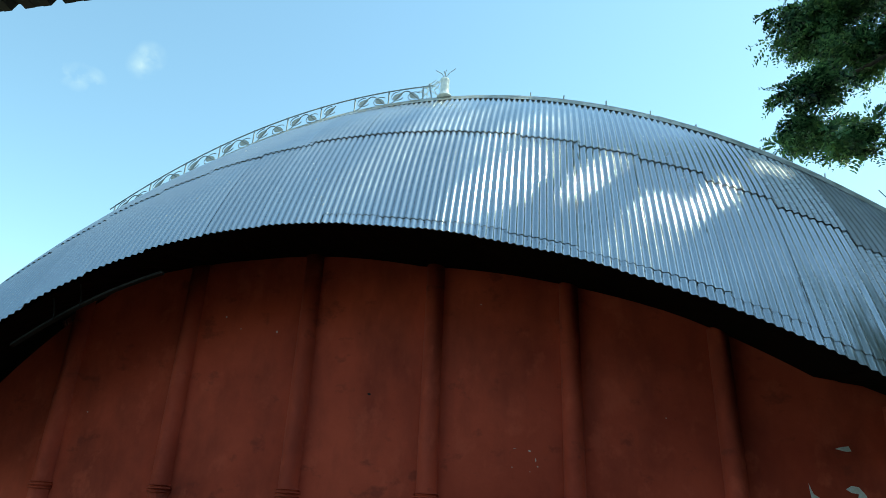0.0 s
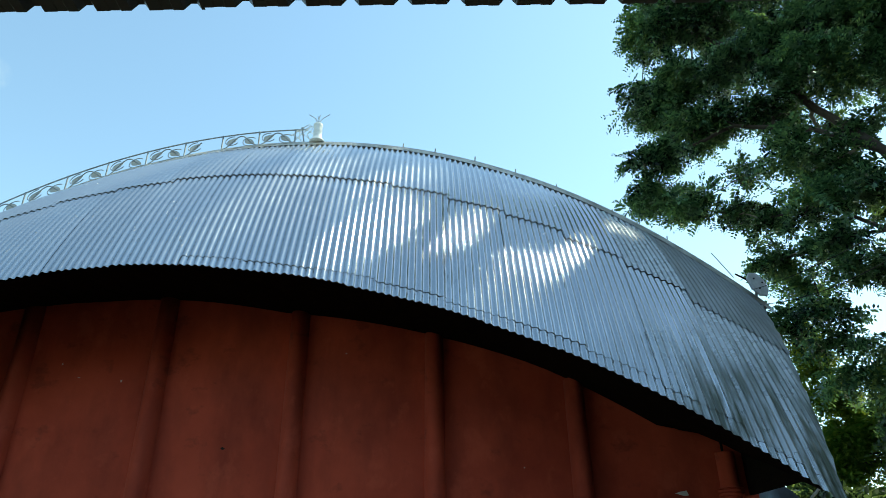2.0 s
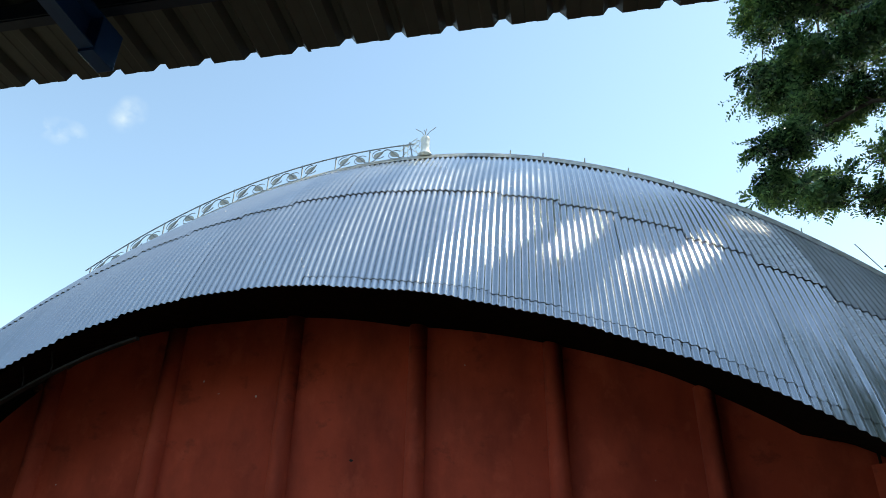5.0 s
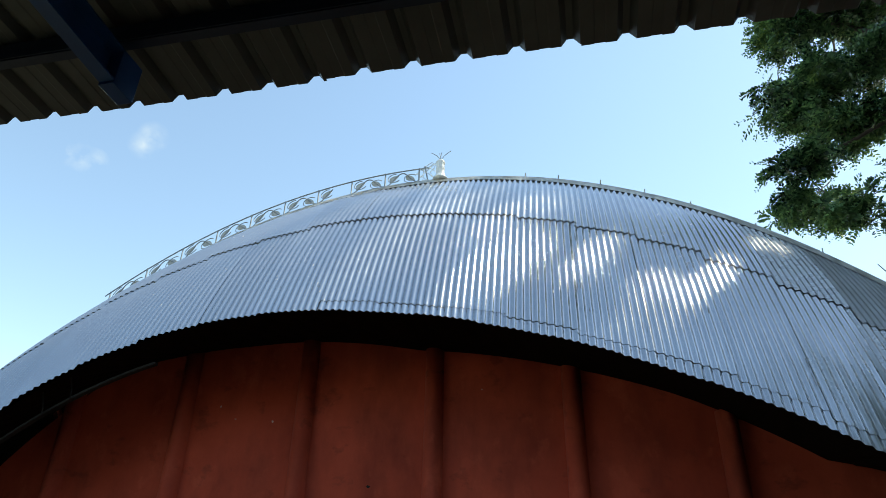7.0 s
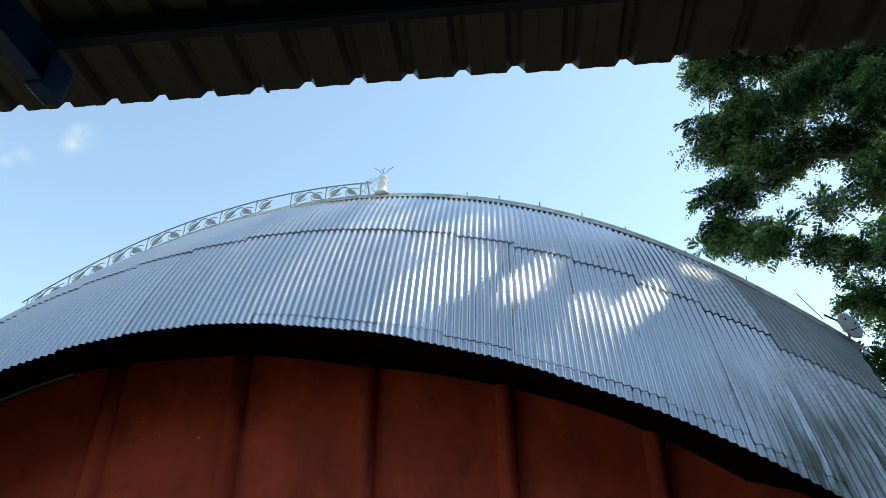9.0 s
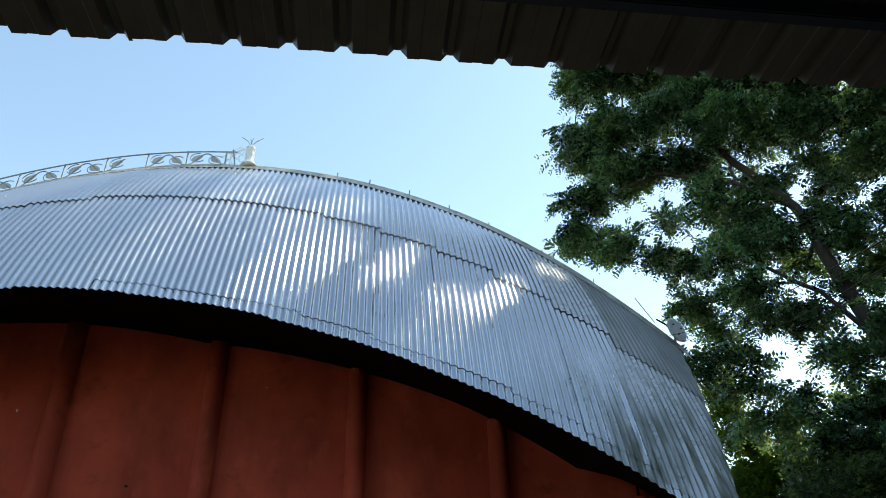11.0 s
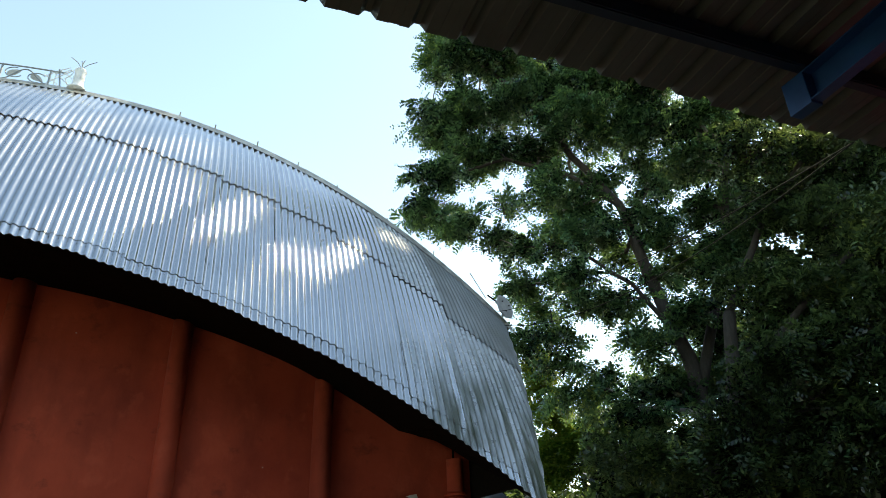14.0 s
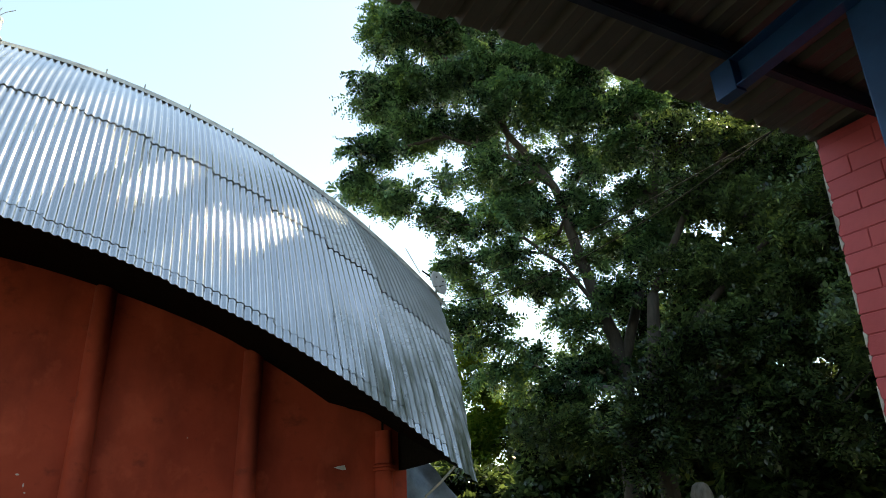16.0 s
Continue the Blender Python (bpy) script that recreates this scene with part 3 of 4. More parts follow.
def box_sheet(u0, count, seed):
    """One box-profile sheet: wide pans and narrow raised ribs, from the eave to the back."""
    r = random.Random(seed)
    prof = []
    for j in range(count):
        b = u0 + j * RIB
        prof += [(b, 0.0), (b + 0.045, 0.0005), (b + 0.050, 0.003), (b + 0.085, 0.003), (b + 0.090, 0.0), (b + 0.128, 0.0), (b + 0.150, 0.032), (b + 0.174, 0.032), (b + 0.197, 0.0)]
    prof.append((u0 + count * RIB + 0.01, 0.0))
    vs = np.linspace(EAVE_V + r.uniform(-0.01, 0.01), -2.4, 10)
    pts = [[(a, v, shed_z(v) + h) for a, h in prof] for v in vs]
    return grid_mesh("roof_sheet", pts, 0.0012)


for j in range(-8, 4):
    part("roof_sheet", box_sheet(j * 5 * RIB + 0.10, 5, j + 50), SHED_TIN, shed)


def beam(u0, v0, z0, u1, v1, z1, w, h):
    """A square tube whose top runs along the line given."""
    bm = bmesh.new()
    a, b = Vector((u0, v0, z0)), Vector((u1, v1, z1))
    side = (b - a).cross(Vector((0, 0, 1))).normalized() * w / 2
    vs = [bm.verts.new(p + q + Vector((0, 0, d))) for p in (a, b) for q, d in ((-side, 0), (side, 0), (side, -h), (-side, -h))]
    for f in ((0, 1, 2, 3), (7, 6, 5, 4), (0, 4, 5, 1), (1, 5, 6, 2), (2, 6, 7, 3), (3, 7, 4, 0)):
        bm.faces.new([vs[i] for i in f])
    bmesh.ops.bevel(bm, geom=bm.edges[:], offset=0.006, segments=2, affect="EDGES")
    return bm


def along(u0, u1, v0, v1, low, high):
    """A flat bar that follows the roof's slope from v0 to v1; low, high: its faces below the sheets."""
    bm = bmesh.new()
    vs = [bm.verts.new((u, v, shed_z(v) + h)) for v in (v0, v1) for u, h in ((u0, low), (u1, low), (u1, high), (u0, high))]
    for f in ((0, 1, 2, 3), (7, 6, 5, 4), (0, 4, 5, 1), (1, 5, 6, 2), (2, 6, 7, 3), (3, 7, 4, 0)):
        bm.faces.new([vs[i] for i in f])
    return bm


# rafters of channel section under the purlins: the web on the outer side, closed by an end plate
for u, side, end in ((-1.585, 1, 1.58), (2.295, -1, 1.57), (-5.6, 1, 1.58)):
    inner = u + side * 0.058
    rafter = part("rafter", along(*sorted((u, u + side * 0.008)), end, -2.3, -0.24, -0.09), BLUE_STEEL, shed)
    for low in (-0.24, -0.098):
        part("flange", along(*sorted((u + side * 0.008, inner)), end, -2.3, low, low + 0.008), BLUE_STEEL, rafter)
    z = shed_z(end) - 0.09
    part("end_plate", box(min(u, inner) - 0.003, max(u, inner) + 0.003, end - 0.10, end + 0.01, z - 0.156, z + 0.004, 0.003), BLUE_STEEL, rafter)
for v in (1.47, 0.4, -0.8, -1.9):
    part("purlin", beam(-7.9, v, shed_z(v) - 0.004, 3.33, v, shed_z(v) - 0.004, 0.05, 0.085), DARK_BLUE_STEEL, shed)
shed_post = part("post", box(2.30, 2.46, 0.86, 1.0, 0, shed_z(0.95) - 0.12, 0.008), BLUE_STEEL, shed)
shed_post.matrix_basis = Matrix.Translation((0, 0.95, EAVE_Z)) @ pose(0, 0, 0, 3.0) @ Matrix.Translation((0, -0.95, -EAVE_Z))
# Unseen walls added behind and beside the viewer to block low sky light.
part("back_wall", box(-9.0, 7.4, -2.6, -2.4, 0, 7.0), PALE_WALL, shed)
part("unseen_screen_wall", box(7.2, 7.4, -2.4, 1.2, 0, 6.0), PALE_WALL, shed)

# end wall of painted blocks
BLOCK_U, FAR_V, BW, BH, BT = 3.325, EAVE_V - 0.02, 0.30, 0.105, 0.15
end_wall = part("block_wall", box(BLOCK_U + 0.005, BLOCK_U + BT - 0.005, -2.3, FAR_V - 0.006, 0, shed_z(FAR_V) - 0.01), MORTAR, shed, "pink-red painted block end wall with a chipped edge")


def block_mesh(w):
    bm = box(0, BT, -w, 0, 0, BH - 0.005, 0.004)
    me = bpy.data.meshes.new("block")
    bmesh.ops.recalc_face_normals(bm, faces=bm.faces)
    bm.to_mesh(me)
    bm.free()
    me.materials.append(BRICK)
    return me


LEAN_OUT = Matrix.Translation((0, FAR_V, EAVE_Z)) @ pose(0, 0, 0, 3.0) @ Matrix.Translation((0, -FAR_V, -EAVE_Z))
end_wall.matrix_basis = LEAN_OUT          # the wall leans a little out of plumb
full, half = block_mesh(BW - 0.005), block_mesh(BW / 2 - 0.005)
rb = random.Random(8)
rows_n = int((shed_z(-2.3) - 0.02) / BH)
for r in range(rows_n):
    v = FAR_V
    first_half = r % 2
    while v > -1.2:
        me = half if first_half else full
        w = BW / 2 if first_half else BW
        first_half = 0
        if r * BH + BH < shed_z(v) - 0.01 and r * BH > 1.2:
            ob = part("block", me, BRICK, end_wall)
            ob.location = (BLOCK_U + rb.uniform(-0.002, 0.002), v, r * BH + 0.004)
        v -= w


rc = random.Random(5)
for j in range(26):
    z = 1.5 + 2.0 * rc.random() ** 0.8
    w, h = rc.uniform(0.008, 0.028), rc.uniform(0.02, 0.10)
    bm = bmesh.new()
    ring = [bm.verts.new((BLOCK_U - 0.003, FAR_V + 0.003 - w * q, z + h * p)) for p, q in ((0, 0), (rc.uniform(0.1, 0.4), rc.uniform(0.5, 1)), (rc.uniform(0.5, 0.8), rc.uniform(0.3, 1)), (1, 0))]
    f = bm.faces.new(ring)
    g = bmesh.ops.extrude_face_region(bm, geom=[f])
    bmesh.ops.translate(bm, verts=[v for v in g["geom"] if isinstance(v, bmesh.types.BMVert)], vec=(0.02, 0, 0))
    part("chipped_edge", bm, BARE, end_wall)

# ---------------------------------------------------------------- trees
# openings in the crowns through which the sun reaches the roof: a place on the roof and the opening's half width
SUN_WAY = np.array(direction(SUN_AZ, SUN_EL))
OPENINGS = [(np.array(HALL @ Vector(roof_point(np.array(u), np.array(c)))), r) for u, c, r in (
    (0.55, 0.10, 0.08), (0.80, 0.085, 0.11), (1.65, 0.44, 0.08), (0.45, 0.41, 0.07),
    (-0.85, 0.20, 0.08), (2.25, 0.76, 0.06), (2.55, 0.80, 0.06), (-1.8, 0.48, 0.10), (-1.2, 0.62, 0.10), (-2.2, 0.3, 0.12), (-3.0, 0.5, 0.12))]


def sprays_of(blobs, seed, many):
    """Where the sprays of leaves sit: flat rosettes scattered through each clump, thinner towards its middle."""
    r = np.random.default_rng(seed + 900)
    found = []
    for centre, radius, weight in blobs:
        n = max(5, int(many * weight))
        d = r.normal(size=(n, 3))
        d *= (r.uniform(0.15, 1.0, n) ** 0.40 / np.linalg.norm(d, axis=1))[:, None]
        found.append(np.array(centre) + d * np.array(radius) * 0.92)
    return found


def fronds(name, blobs, many, per, leaflet, length, pairs, seed, material, parent, droop=0.25, slim=0.20):
    """A crown of feathered fronds, set round the sprays like the ribs of a shallow umbrella; one mesh."""
    r = np.random.default_rng(seed)
    verts = []
    for spots in sprays_of(blobs, seed, many):
        m = len(spots)
        n = m * per
        pick = np.repeat(np.arange(m), per)
        tilt = r.normal(size=(m, 2)) * 0.30
        big = r.uniform(0.65, 1.2, m)
        w = r.uniform(0, 2 * math.pi, n)
        a = np.stack([np.cos(w), np.sin(w), r.normal(size=n) * 0.42 - droop * 0.4], 1)
        a[:, 2] += a[:, 0] * tilt[pick, 0] + a[:, 1] * tilt[pick, 1]
        a /= np.linalg.norm(a, axis=1, keepdims=True)
        c = spots[pick] + a * 0.05 + r.normal(size=(n, 3)) * np.array([0.06, 0.06, 0.045])
        side = np.cross(a, np.array([0, 0, 1.0]) + r.normal(size=(n, 3)) * 0.6)
        side /= np.linalg.norm(side, axis=1, keepdims=True)
        up = np.cross(side, a)
        ln = length * r.uniform(0.7, 1.25, n) * big[pick]
        mid = c + a * (ln * 0.5)[:, None]
        keep = np.ones(n, bool)
        for p, wide in OPENINGS:
            keep &= np.linalg.norm(np.cross(mid - p, SUN_WAY), axis=1) > wide * r.uniform(0.8, 1.25, n) + 0.14
        c, a, side, up, ln = c[keep], a[keep], side[keep], up[keep], ln[keep]
        n = len(c)
        for k in range(pairs):
            f = (k + 0.6) / pairs
            root = c + a * (ln * f)[:, None] - np.array([0, 0, 1]) * (droop * 0.9 * ln * f * f)[:, None]
            size = leaflet * (0.55 + 0.9 * math.sin(math.pi * min(1, f * 0.85 + 0.1))) * r.uniform(0.7, 1.2, n)
            for sg in (-1, 1):
                tip = side * sg * 0.85 + a * 0.5 + up * r.uniform(-0.7, 0.7, n)[:, None]
                tip /= np.linalg.norm(tip, axis=1, keepdims=True)
                wide = np.cross(tip, up)
                t = tip * size[:, None]
                q = wide * (size * slim)[:, None]
                verts.append(np.stack([root, root + t * 0.5 + q, root + t, root + t * 0.5 - q], 1))
    v = np.concatenate(verts).reshape(-1, 3)
    m = len(v) // 4
    me = bpy.data.meshes.new(name)
    me.vertices.add(len(v))
    me.vertices.foreach_set("co", v.ravel())
    me.loops.add(len(v))
    me.loops.foreach_set("vertex_index", np.arange(len(v), dtype=np.int32))
    me.polygons.add(m)
    me.polygons.foreach_set("loop_start", np.arange(0, len(v), 4, dtype=np.int32))
    me.update(calc_edges=True)
    ob = part(name, me, material, parent)
    return tagged(ob, kind="stuff")


def at(az, el, dist):
    """A place by its bearing and height angle from the viewer's stand, and its distance on the level."""
    return Vector((dist * math.sin(radians(az)), dist * math.cos(radians(az)), EYE[2] + dist * math.tan(radians(el))))


def limb(a, b, r0, r1, seed, bend=0.12, steps=9):
    r = random.Random(seed)
    a, b = Vector(a), Vector(b)
    ln = (b - a).length
    off = Vector((r.uniform(-1, 1), r.uniform(-1, 1), r.uniform(-0.3, 0.8))) * ln * bend
    pts, rad = [], []
    for i in range(steps + 1):
        t = i / steps
        pts.append(a.lerp(b, t) + off * math.sin(math.pi * t) + Vector((r.uniform(-1, 1), r.uniform(-1, 1), r.uniform(-1, 1))) * ln * 0.012)
        rad.append(r0 + (r1 - r0) * t)
    return tube(pts, rad, 8)


def thin_twigs(pairs_of_ends, seed):
    """Many bent twigs, too thin to tell apart, as one mesh."""
    r = random.Random(seed)
    verts, faces = [], []
    for a, b, girth in pairs_of_ends:
        a, b = Vector(a), Vector(b)
        mid = a.lerp(b, 0.5) + Vector((r.uniform(-1, 1), r.uniform(-1, 1), r.uniform(-0.2, 1))) * (b - a).length * 0.10
        d = (b - a).normalized()
        p = d.orthogonal().normalized()
        q = d.cross(p)
        k = len(verts)
        for c, g in ((a, girth), (mid, girth * 0.75), (b, girth * 0.4)):
            verts += [tuple(c + g * (math.cos(w) * p + math.sin(w) * q)) for w in (0.0, 2.094, 4.189)]
        for n in (0, 3):
            faces += [(k + n + m, k + n + (m + 1) % 3, k + n + 3 + (m + 1) % 3, k + n + 3 + m) for m in range(3)]
    me = bpy.data.meshes.new("twig_tangle")
    me.from_pydata(verts, [], faces)
    me.update()
    return me


def tree(name, label, trunk, crown, seed, trunk_r, leaf, many, per, leaflet, length, pairs, droop=0.25, limb_r=0.06, boughs=(), slim=0.26):
    """trunk, boughs: lines of places, thick end first. crown: (place, radius in x y z, weight). A limb goes to every clump, with twigs to its sprays."""
    ob = thing(name, Matrix.Identity(4), label, "tree")
    r = random.Random(seed)

    def wood(kind, line, r0, r1, wander):
        pts = [Vector(p) for p in line]
        fine = []
        for a, b in zip(pts, pts[1:]):
            for k in range(4):
                fine.append(a.lerp(b, k / 4) + Vector((r.uniform(-1, 1), r.uniform(-1, 1), 0)) * wander * (k > 0))
        fine.append(pts[-1])
        girths = [r0 + (r1 - r0) * k / (len(fine) - 1) for k in range(len(fine))]
        part(kind, tube(fine, girths, 9), BARK, ob, smooth=True)
        return list(zip(fine, girths))

    nodes = [(p, min(g, limb_r * 1.5)) for p, g in wood("trunk", trunk, trunk_r, trunk_r * 0.6, 0.03)][3:]
    for line, r0 in boughs:
        nodes += wood("bough", line, r0, r0 * 0.35, 0.035)
    ends = []
    order = sorted(zip(crown, sprays_of(crown, seed, many)), key=lambda k: min((n[0] - Vector(k[0][0])).length for n in nodes))
    for i, ((c, rad, w), spots) in enumerate(order):
        c = Vector(c)
        start, girth = min(nodes, key=lambda k: (k[0] - c).length + 1.2 * max(0.0, k[0].z - c.z))
        girth = min(0.05, max(0.014, girth * r.uniform(0.6, 0.8)))
        part("limb", limb(start, c, girth, girth * 0.4, seed + 7 * i, 0.10), BARK if i % 3 else PALE_BARK, ob, smooth=True)
        nodes += [(start.lerp(c, t), girth * (1 - 0.6 * t)) for t in (0.45, 0.7, 0.9)]
        for k, p in enumerate(spots):
            root = start.lerp(c, r.uniform(0.55, 1.0))
            if k < 3:
                part("twig", limb(root, p, girth * 0.5, 0.005, seed + 100 + 13 * i + k, 0.12, 6), PALE_BARK if k % 2 else BARK, ob, smooth=True)
            else:
                ends.append((root, p, 0.009))
    tagged(part("twig_tangle", thin_twigs(ends, seed), BARK, ob), kind="stuff")
    fronds("crown", crown, many, per, leaflet, length, pairs, seed, leaf, ob, droop, slim)
    return ob


def clump(az, el, dist, rx, rz, w=1.0):
    return (at(az, el, dist), (rx, rx, rz), w)


def foot(az, dist):
    return Vector(at(az, 0, dist)[:2]).to_3d()


# the feathery tree that leans over the roof's end, bough by bough
TOP_BOUGH = [clump(35.1, 42.4, 11.4, 0.75, 0.45, 1.20), clump(40.3, 41.3, 12.0, 0.78, 0.52, 1.45), clump(32.3, 37.1, 12.0, 0.52, 0.32, 0.60), clump(36.5, 37.8, 11.4, 0.62, 0.41, 0.90), clump(41.2, 37.7, 12.0, 0.73, 0.50, 1.31), clump(34.3, 35.3, 12.0, 0.55, 0.29, 0.58), clump(37.7, 45.3, 11.4, 1.03, 0.51, 1.89), clump(43.4, 43.8, 12.0, 0.93, 0.53, 1.77)]
LEFT_BOUGH = [clump(32.9, 32.6, 11.4, 0.52, 0.30, 0.55), clump(36.3, 33.6, 12.0, 0.67, 0.31, 0.75), clump(31.5, 29.1, 12.0, 0.60, 0.30, 0.65), clump(35.1, 28.0, 11.4, 0.44, 0.28, 0.45), clump(39.2, 33.9, 12.0, 0.55, 0.32, 0.62)]
CREST_BOUGH = [clump(45.7, 39.4, 11.4, 0.70, 0.48, 1.21), clump(50.6, 38.4, 12.0, 0.72, 0.45, 1.16), clump(54.9, 36.6, 12.0, 0.70, 0.43, 1.09), clump(47.0, 35.6, 11.4, 0.77, 0.44, 1.21), clump(51.4, 34.1, 12.0, 0.79, 0.41, 1.14), clump(55.8, 33.9, 12.0, 0.68, 0.40, 0.97), clump(59.1, 34.0, 11.4, 0.51, 0.37, 0.68), clump(43.5, 33.4, 12.0, 0.63, 0.34, 0.76), clump(49.5, 42.4, 12.0, 1.04, 0.52, 1.93), clump(56.2, 40.0, 11.4, 0.94, 0.47, 1.59)]
MIDDLE_BOUGH = [clump(43.9, 30.4, 11.4, 0.45, 0.27, 0.43), clump(46.5, 28.5, 12.0, 0.51, 0.32, 0.59), clump(40.2, 25.7, 12.0, 0.48, 0.23, 0.39), clump(44.1, 25.9, 11.4, 0.50, 0.28, 0.50), clump(48.2, 26.1, 12.0, 0.52, 0.32, 0.58), clump(40.9, 22.3, 12.0, 0.44, 0.27, 0.42), clump(44.8, 22.9, 11.4, 0.46, 0.23, 0.38), clump(57.6, 30.4, 12.0, 0.45, 0.29, 0.47), clump(52.0, 27.4, 12.0, 0.34, 0.20, 0.25)]
LOW_BOUGH = [clump(39.7, 18.0, 11.4, 0.35, 0.31, 0.38), clump(42.7, 17.8, 12.0, 0.43, 0.26, 0.39), clump(48.1, 20.1, 12.0, 0.60, 0.30, 0.65), clump(45.3, 20.6, 11.4, 0.31, 0.17, 0.25), clump(43.4, 12.6, 12.0, 0.29, 0.18, 0.25), clump(45.9, 13.8, 12.0, 0.43, 0.27, 0.41), clump(49.1, 11.4, 11.4, 0.54, 0.32, 0.62), clump(52.1, 12.6, 12.0, 0.40, 0.32, 0.46), clump(51.1, 16.0, 12.0, 0.35, 0.27, 0.34), clump(54.2, 18.7, 11.4, 0.36, 0.34, 0.43), clump(54.0, 25.2, 12.0, 0.44, 0.35, 0.55), clump(57.9, 26.9, 12.0, 0.48, 0.39, 0.68), clump(58.0, 22.6, 11.4, 0.44, 0.44, 0.70)]
FAR_BOUGH = [clump(55, 29.5, 13.4, 0.5, 0.3, 0.6), clump(58.5, 30.5, 13.4, 0.6, 0.5, 1.0), clump(61, 26, 13.4, 0.7, 0.6, 1.2), clump(57.5, 22, 13.4, 0.6, 0.5, 1.0), clump(61.5, 19, 13.4, 0.7, 0.6, 1.2), clump(56.5, 15, 13.4, 0.6, 0.5, 1.0), clump(60.5, 13, 13.4, 0.7, 0.6, 1.2), clump(54.5, 22.5, 13.4, 0.4, 0.35, 0.6), clump(50, 23.5, 13.4, 0.4, 0.3, 0.4), clump(47.5, 31, 13.4, 0.4, 0.25, 0.4), clump(62, 32.5, 13.4, 0.7, 0.5, 1.1), clump(54, 12.5, 13.0, 0.6, 0.4, 0.8), clump(57.5, 9, 13.0, 0.7, 0.5, 1.0), clump(46.5, 10.5, 13, 0.6, 0.35, 0.9), clump(50, 9, 13, 0.7, 0.4, 1.2), clump(54, 7.5, 13, 0.8, 0.5, 1.4), clump(51.5, 13.6, 13, 0.5, 0.3, 0.6), clump(55.5, 18, 13.4, 0.5, 0.5, 0.8)]
GAP_BOUGH = [clump(40.1, 29.5, 12.2, 0.29, 0.15, 0.25), clump(38.3, 26.6, 12.2, 0.26, 0.14, 0.25), clump(49.2, 30.2, 12.2, 0.31, 0.18, 0.25), clump(53.5, 29.3, 12.2, 0.23, 0.14, 0.25), clump(43.1, 15.7, 12.2, 0.26, 0.17, 0.25), clump(50.2, 17.2, 12.2, 0.30, 0.19, 0.25), clump(52.6, 21.9, 12.2, 0.26, 0.20, 0.25), clump(52.8, 31.8, 12.2, 0.36, 0.19, 0.25), clump(41.8, 20.0, 12.2, 0.22, 0.15, 0.25)]
HIGH_BOUGH = [clump(39, 47, 12, 1.1, 0.5, 0.40), clump(44, 49, 12, 1.2, 0.5, 0.70), clump(49, 47, 12, 1.2, 0.5, 1.52), clump(54, 47, 12, 1.2, 0.6, 1.83), clump(41, 52, 12, 1.2, 0.5, 0.40), clump(47.5, 52.5, 12, 1.3, 0.5, 0.90), clump(54, 52, 12, 1.2, 0.6, 1.52), clump(36, 51, 12, 1.0, 0.5, 0.25), clump(59, 44, 12, 1.1, 0.6, 2.13), clump(61, 49, 12, 1.1, 0.6, 1.83), clump(43, 56.5, 12, 1.2, 0.5, 0.35), clump(46.5, 45.5, 11.6, 0.9, 0.4, 1.2), clump(50.5, 44.5, 11.6, 0.9, 0.4, 1.3), clump(51, 49, 12.4, 1.0, 0.5, 1.2)]
FAR_SIDE = [(Vector(EYE) + (c - Vector(EYE)) * 1.24, (a * 1.05, b * 1.05, h), w * 0.4) for c, (a, b, h), w in TOP_BOUGH + LEFT_BOUGH + CREST_BOUGH + MIDDLE_BOUGH]
D = 12.0
tree("feathery_tree", "tall feathery-leaved tree leaning beside the hall", [foot(53.4, D), at(53.6, 3, D), at(54.1, 10.3, D), at(53.8, 15, D), at(52.4, 19.9, D)],
     TOP_BOUGH + LEFT_BOUGH + CREST_BOUGH + MIDDLE_BOUGH + LOW_BOUGH + GAP_BOUGH + FAR_BOUGH + HIGH_BOUGH + FAR_SIDE, 11, 0.19, LEAF, 22, 16, 0.076, 0.38, 8, 0.25, 0.06, [
         ([at(52.4, 19.9, D), at(51.3, 24.3, D), at(50.4, 28.1, D), at(46.6, 32.8, D), at(43.3, 37.6, D), at(38.7, 41.0, D)], 0.115),
         ([at(50.4, 28.1, D), at(46.2, 31.2, D - 0.2), at(40.1, 33.3, D - 0.3), at(34.3, 32.2, D - 0.3), at(31.5, 29.3, D)], 0.055),
         ([at(54.1, 12.0, D), at(56.9, 19.3, D), at(58.8, 23.7, D), at(60.5, 30.9, D), at(55.9, 35.5, D), at(50.6, 38.2, D)], 0.10),
         ([at(53.8, 15.9, D), at(50.3, 21.5, D - 0.2), at(45.5, 25.4, D - 0.3), at(41.2, 25.7, D - 0.2)], 0.05)])

# the dark tree beside it: a thin upper crown, and a low mound of leaves
RIGHT = [clump(62.6, 30.0, 11, 0.60, 0.40, 0.87), clump(66.1, 28.2, 11, 0.68, 0.39, 0.94), clump(69.4, 26.8, 11, 0.65, 0.37, 0.87), clump(72.4, 25.1, 11, 0.54, 0.36, 0.69), clump(62.1, 25.9, 11, 0.58, 0.44, 0.92), clump(66.3, 23.6, 11, 0.74, 0.46, 1.23), clump(70.0, 21.3, 11, 0.62, 0.44, 0.98), clump(60.0, 20.2, 11, 0.47, 0.42, 0.71), clump(63.8, 19.0, 11, 0.64, 0.41, 0.93), clump(67.7, 17.4, 11, 0.61, 0.39, 0.86), clump(71.0, 15.8, 11, 0.42, 0.38, 0.56)]
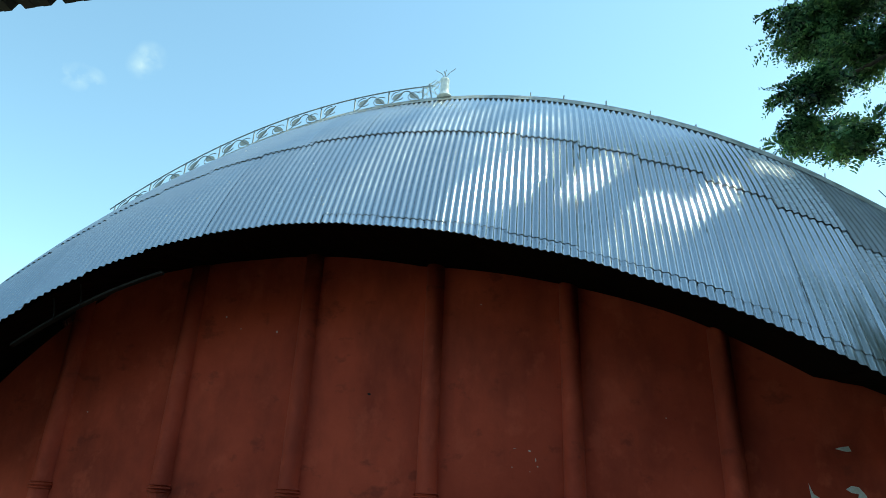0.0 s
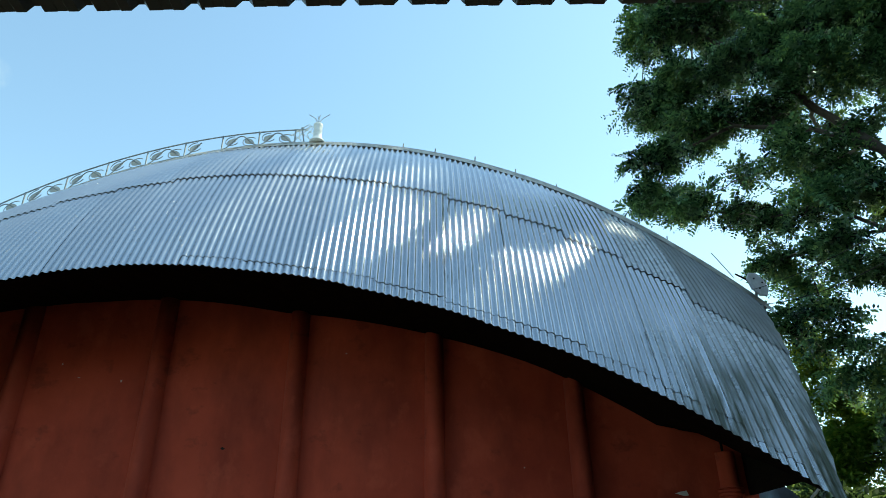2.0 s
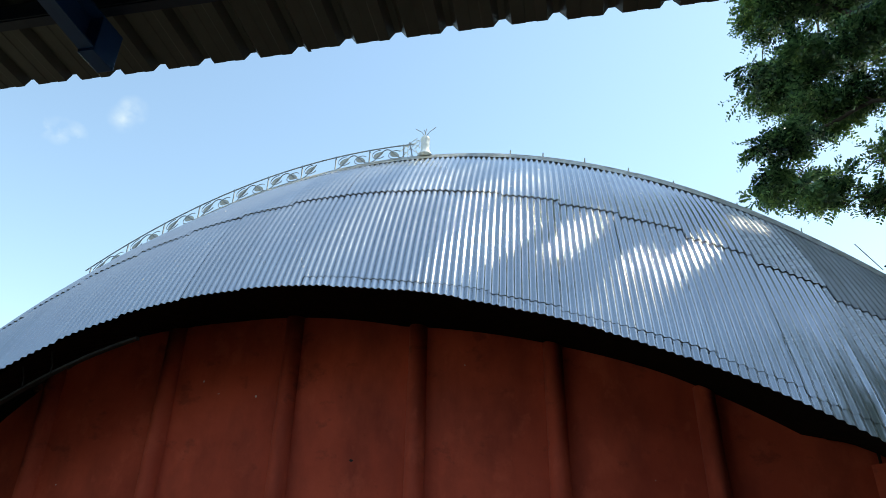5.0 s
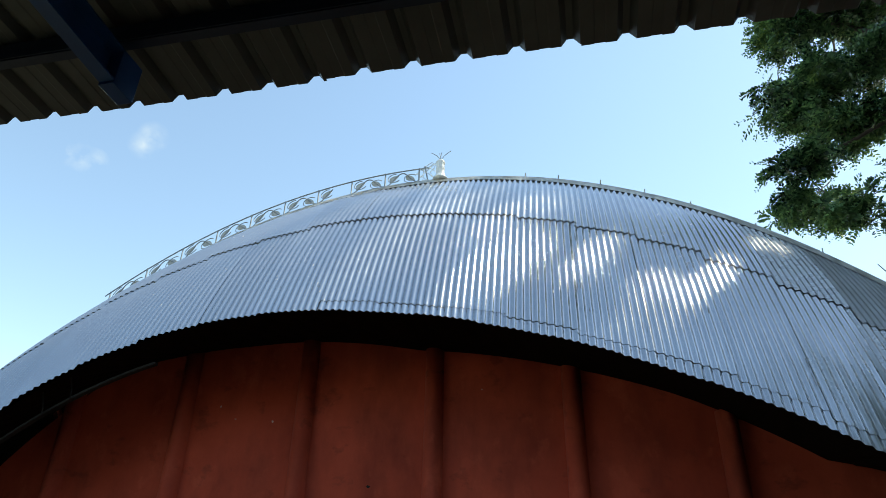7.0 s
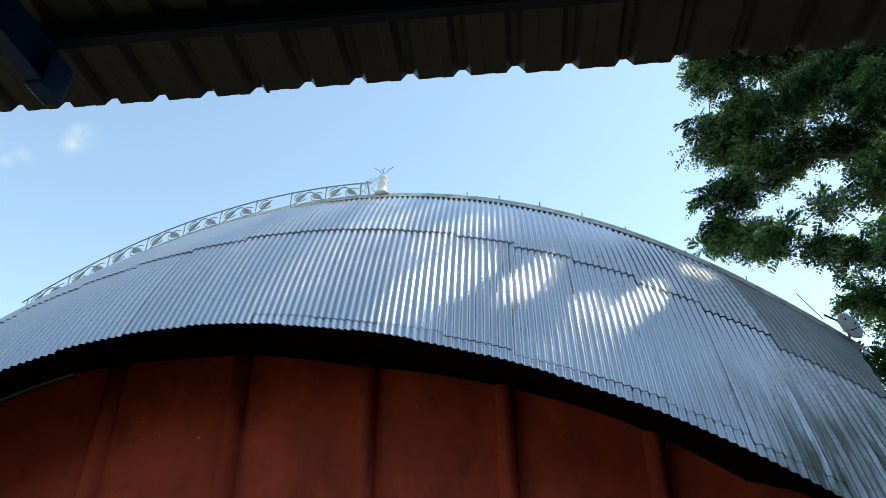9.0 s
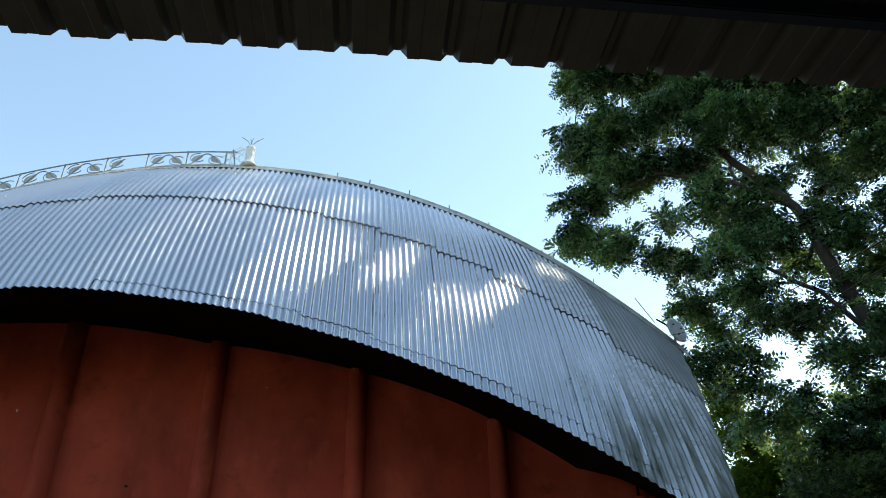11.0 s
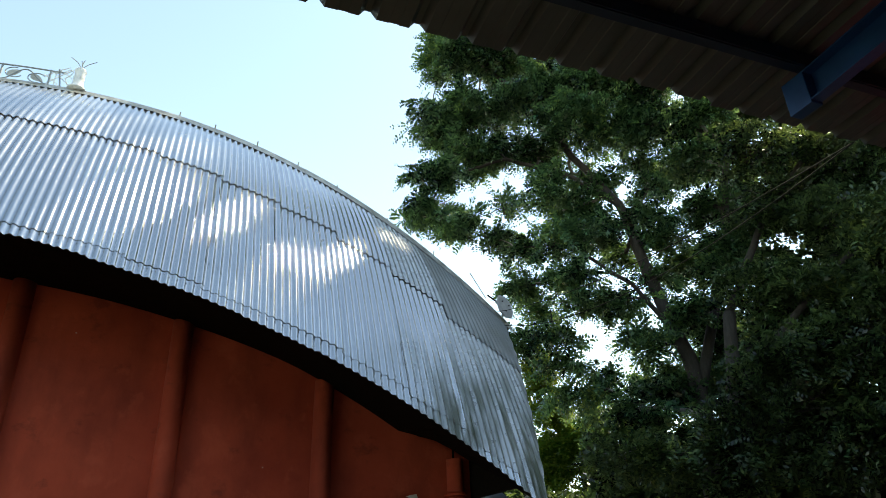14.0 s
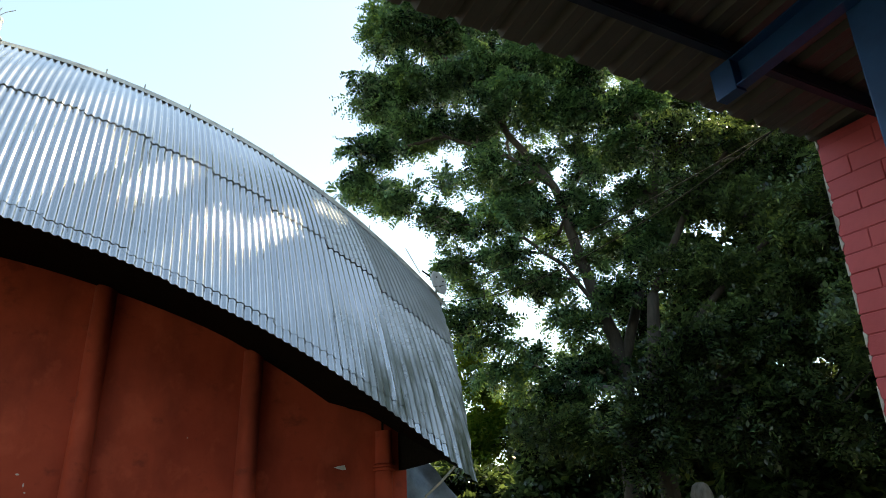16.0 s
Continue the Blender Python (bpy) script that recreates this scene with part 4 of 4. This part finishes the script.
MOUND = [clump(61.1, 14.5, 10.2, 0.66, 0.33, 0.79), clump(64.6, 14.8, 10.2, 0.57, 0.29, 0.59), clump(67.1, 13.1, 10.2, 0.47, 0.28, 0.48), clump(58.4, 12.1, 10.2, 0.50, 0.33, 0.59), clump(62.1, 10.8, 10.2, 0.72, 0.36, 0.93), clump(65.8, 9.5, 10.2, 0.62, 0.35, 0.76), clump(68.0, 7.1, 10.2, 0.44, 0.30, 0.47), clump(69.0, 5.4, 10.2, 0.29, 0.22, 0.25), clump(59.0, 8.1, 10.2, 0.56, 0.32, 0.64), clump(62.9, 6.9, 10.2, 0.54, 0.31, 0.59), clump(54.8, 9.4, 10.2, 0.41, 0.33, 0.49), clump(54.7, 5.9, 10.2, 0.48, 0.32, 0.55), clump(51.4, 7.9, 10.2, 0.50, 0.33, 0.59), clump(47.3, 8.1, 10.2, 0.50, 0.34, 0.60)]
BEYOND = [clump(74, 22, 10.5, 1.3, 1.0, 2.2), clump(76, 12, 10, 1.3, 1.0, 2.0), clump(76, 31, 11, 1.5, 1.0, 2.4), clump(84, 30, 11.5, 1.6, 1.3, 2.4), clump(84, 18, 11, 1.6, 1.2, 2.2), clump(80, 41, 12, 1.7, 1.2, 2.4), clump(90, 38, 12, 1.8, 1.4, 2.4), clump(71, 38, 12, 1.4, 0.9, 1.8), clump(93, 24, 11.5, 1.7, 1.5, 2.4)]
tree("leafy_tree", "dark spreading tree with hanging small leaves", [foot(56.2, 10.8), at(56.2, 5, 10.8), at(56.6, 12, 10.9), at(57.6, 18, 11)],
     RIGHT + MOUND + BEYOND, 23, 0.16, LEAF_SHADED, 25, 15, 0.070, 0.34, 7, 0.45, 0.05, [
         ([at(57.6, 18, 11), at(61.5, 24, 11), at(66.5, 28.5, 11), at(72, 30, 11)], 0.07),
         ([at(56.6, 12, 10.9), at(63, 17.5, 10.9), at(68, 21, 11), at(75, 22, 11)], 0.07)], 0.26)

tree("bright_shrub_tree", "sunlit yellow-green tree behind the hall's end", [foot(45, 18), at(44.6, 3, 18), at(44, 7, 18)],
     [clump(43, 3, 18, 1.5, 1.0, 1.3), clump(41.3, 15.0, 18, 0.25, 0.71, 0.63), clump(41.9, 11.7, 18, 0.40, 0.46, 0.65), clump(42.7, 9.3, 18, 0.60, 0.45, 0.97), clump(45.1, 9.4, 18, 0.60, 0.45, 0.96), clump(41.6, 7.1, 18, 0.44, 0.44, 0.70), clump(46.0, 6.9, 18, 0.59, 0.44, 0.93)], 31, 0.12, LEAF_BRIGHT, 34, 14, 0.12, 0.42, 5)
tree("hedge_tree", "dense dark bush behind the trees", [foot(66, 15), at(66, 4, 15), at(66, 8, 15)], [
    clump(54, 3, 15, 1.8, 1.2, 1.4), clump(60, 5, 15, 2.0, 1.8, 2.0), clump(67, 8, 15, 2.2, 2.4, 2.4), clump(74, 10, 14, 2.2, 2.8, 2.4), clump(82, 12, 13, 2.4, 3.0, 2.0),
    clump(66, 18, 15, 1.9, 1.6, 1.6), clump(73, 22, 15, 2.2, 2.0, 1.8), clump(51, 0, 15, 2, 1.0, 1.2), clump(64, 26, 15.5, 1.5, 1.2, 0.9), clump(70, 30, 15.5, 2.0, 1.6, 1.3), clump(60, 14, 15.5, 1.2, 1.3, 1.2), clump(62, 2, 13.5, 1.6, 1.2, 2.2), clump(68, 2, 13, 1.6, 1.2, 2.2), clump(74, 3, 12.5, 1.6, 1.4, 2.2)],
     47, 0.2, LEAF_SHADED, 40, 14, 0.16, 0.45, 5, 0.35, slim=0.32)
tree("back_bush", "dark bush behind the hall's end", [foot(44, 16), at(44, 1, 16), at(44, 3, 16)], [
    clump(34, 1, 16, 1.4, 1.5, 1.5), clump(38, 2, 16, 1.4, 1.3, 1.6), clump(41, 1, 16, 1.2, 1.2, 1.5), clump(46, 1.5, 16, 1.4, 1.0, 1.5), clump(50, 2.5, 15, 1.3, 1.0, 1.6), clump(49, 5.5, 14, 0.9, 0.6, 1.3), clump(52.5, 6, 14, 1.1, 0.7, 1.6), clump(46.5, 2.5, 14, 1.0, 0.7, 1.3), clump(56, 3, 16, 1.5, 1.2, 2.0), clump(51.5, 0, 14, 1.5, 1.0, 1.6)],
     59, 0.12, LEAF_SHADED, 42, 14, 0.15, 0.4, 5, slim=0.32)

# a cut trunk among the trees
stump = thing("tree_stump", Matrix.Translation(foot(58.5, 9.6)), "pale weathered stump of a cut tree under the leaves", "stump")
GREY_BARK = make_plain("grey_stump_wood", (0.11, 0.10, 0.085), (0.05, 0.044, 0.036), 7, 0.9, bump=0.8, stretch=(3, 3, 1))
part("trunk", lathe([(0.22, 0.0), (0.18, 0.15), (0.15, 0.8), (0.145, 1.6), (0.14, 1.98), (0.10, 2.09), (0.04, 2.13)], 16), GREY_BARK, stump, smooth=True)
part("broken_limb", limb((0.08, 0, 1.6), (0.32, -0.1, 1.95), 0.055, 0.03, 3), GREY_BARK, stump, smooth=True)

# service cables from the shed to the hall's ridge end
for sag, end in ((0.16, (4.15, V_RIDGE - 0.05, 4.95)), (0.30, (4.2, V_RIDGE - 0.05, 4.75))):
    a, b = SHED @ Vector((2.98, EAVE_V - 0.02, EAVE_Z - 0.03)), HALL @ Vector(end)
    pts = [a.lerp(b, i / 24) - Vector((0, 0, sag * 4 * (i / 24) * (1 - i / 24))) for i in range(25)]
    ob = part("service_cable", tube(pts, 0.0036, 6), CABLE)
    tagged(ob, "thin black service cable sagging from shed to hall", "cable", "service cables")
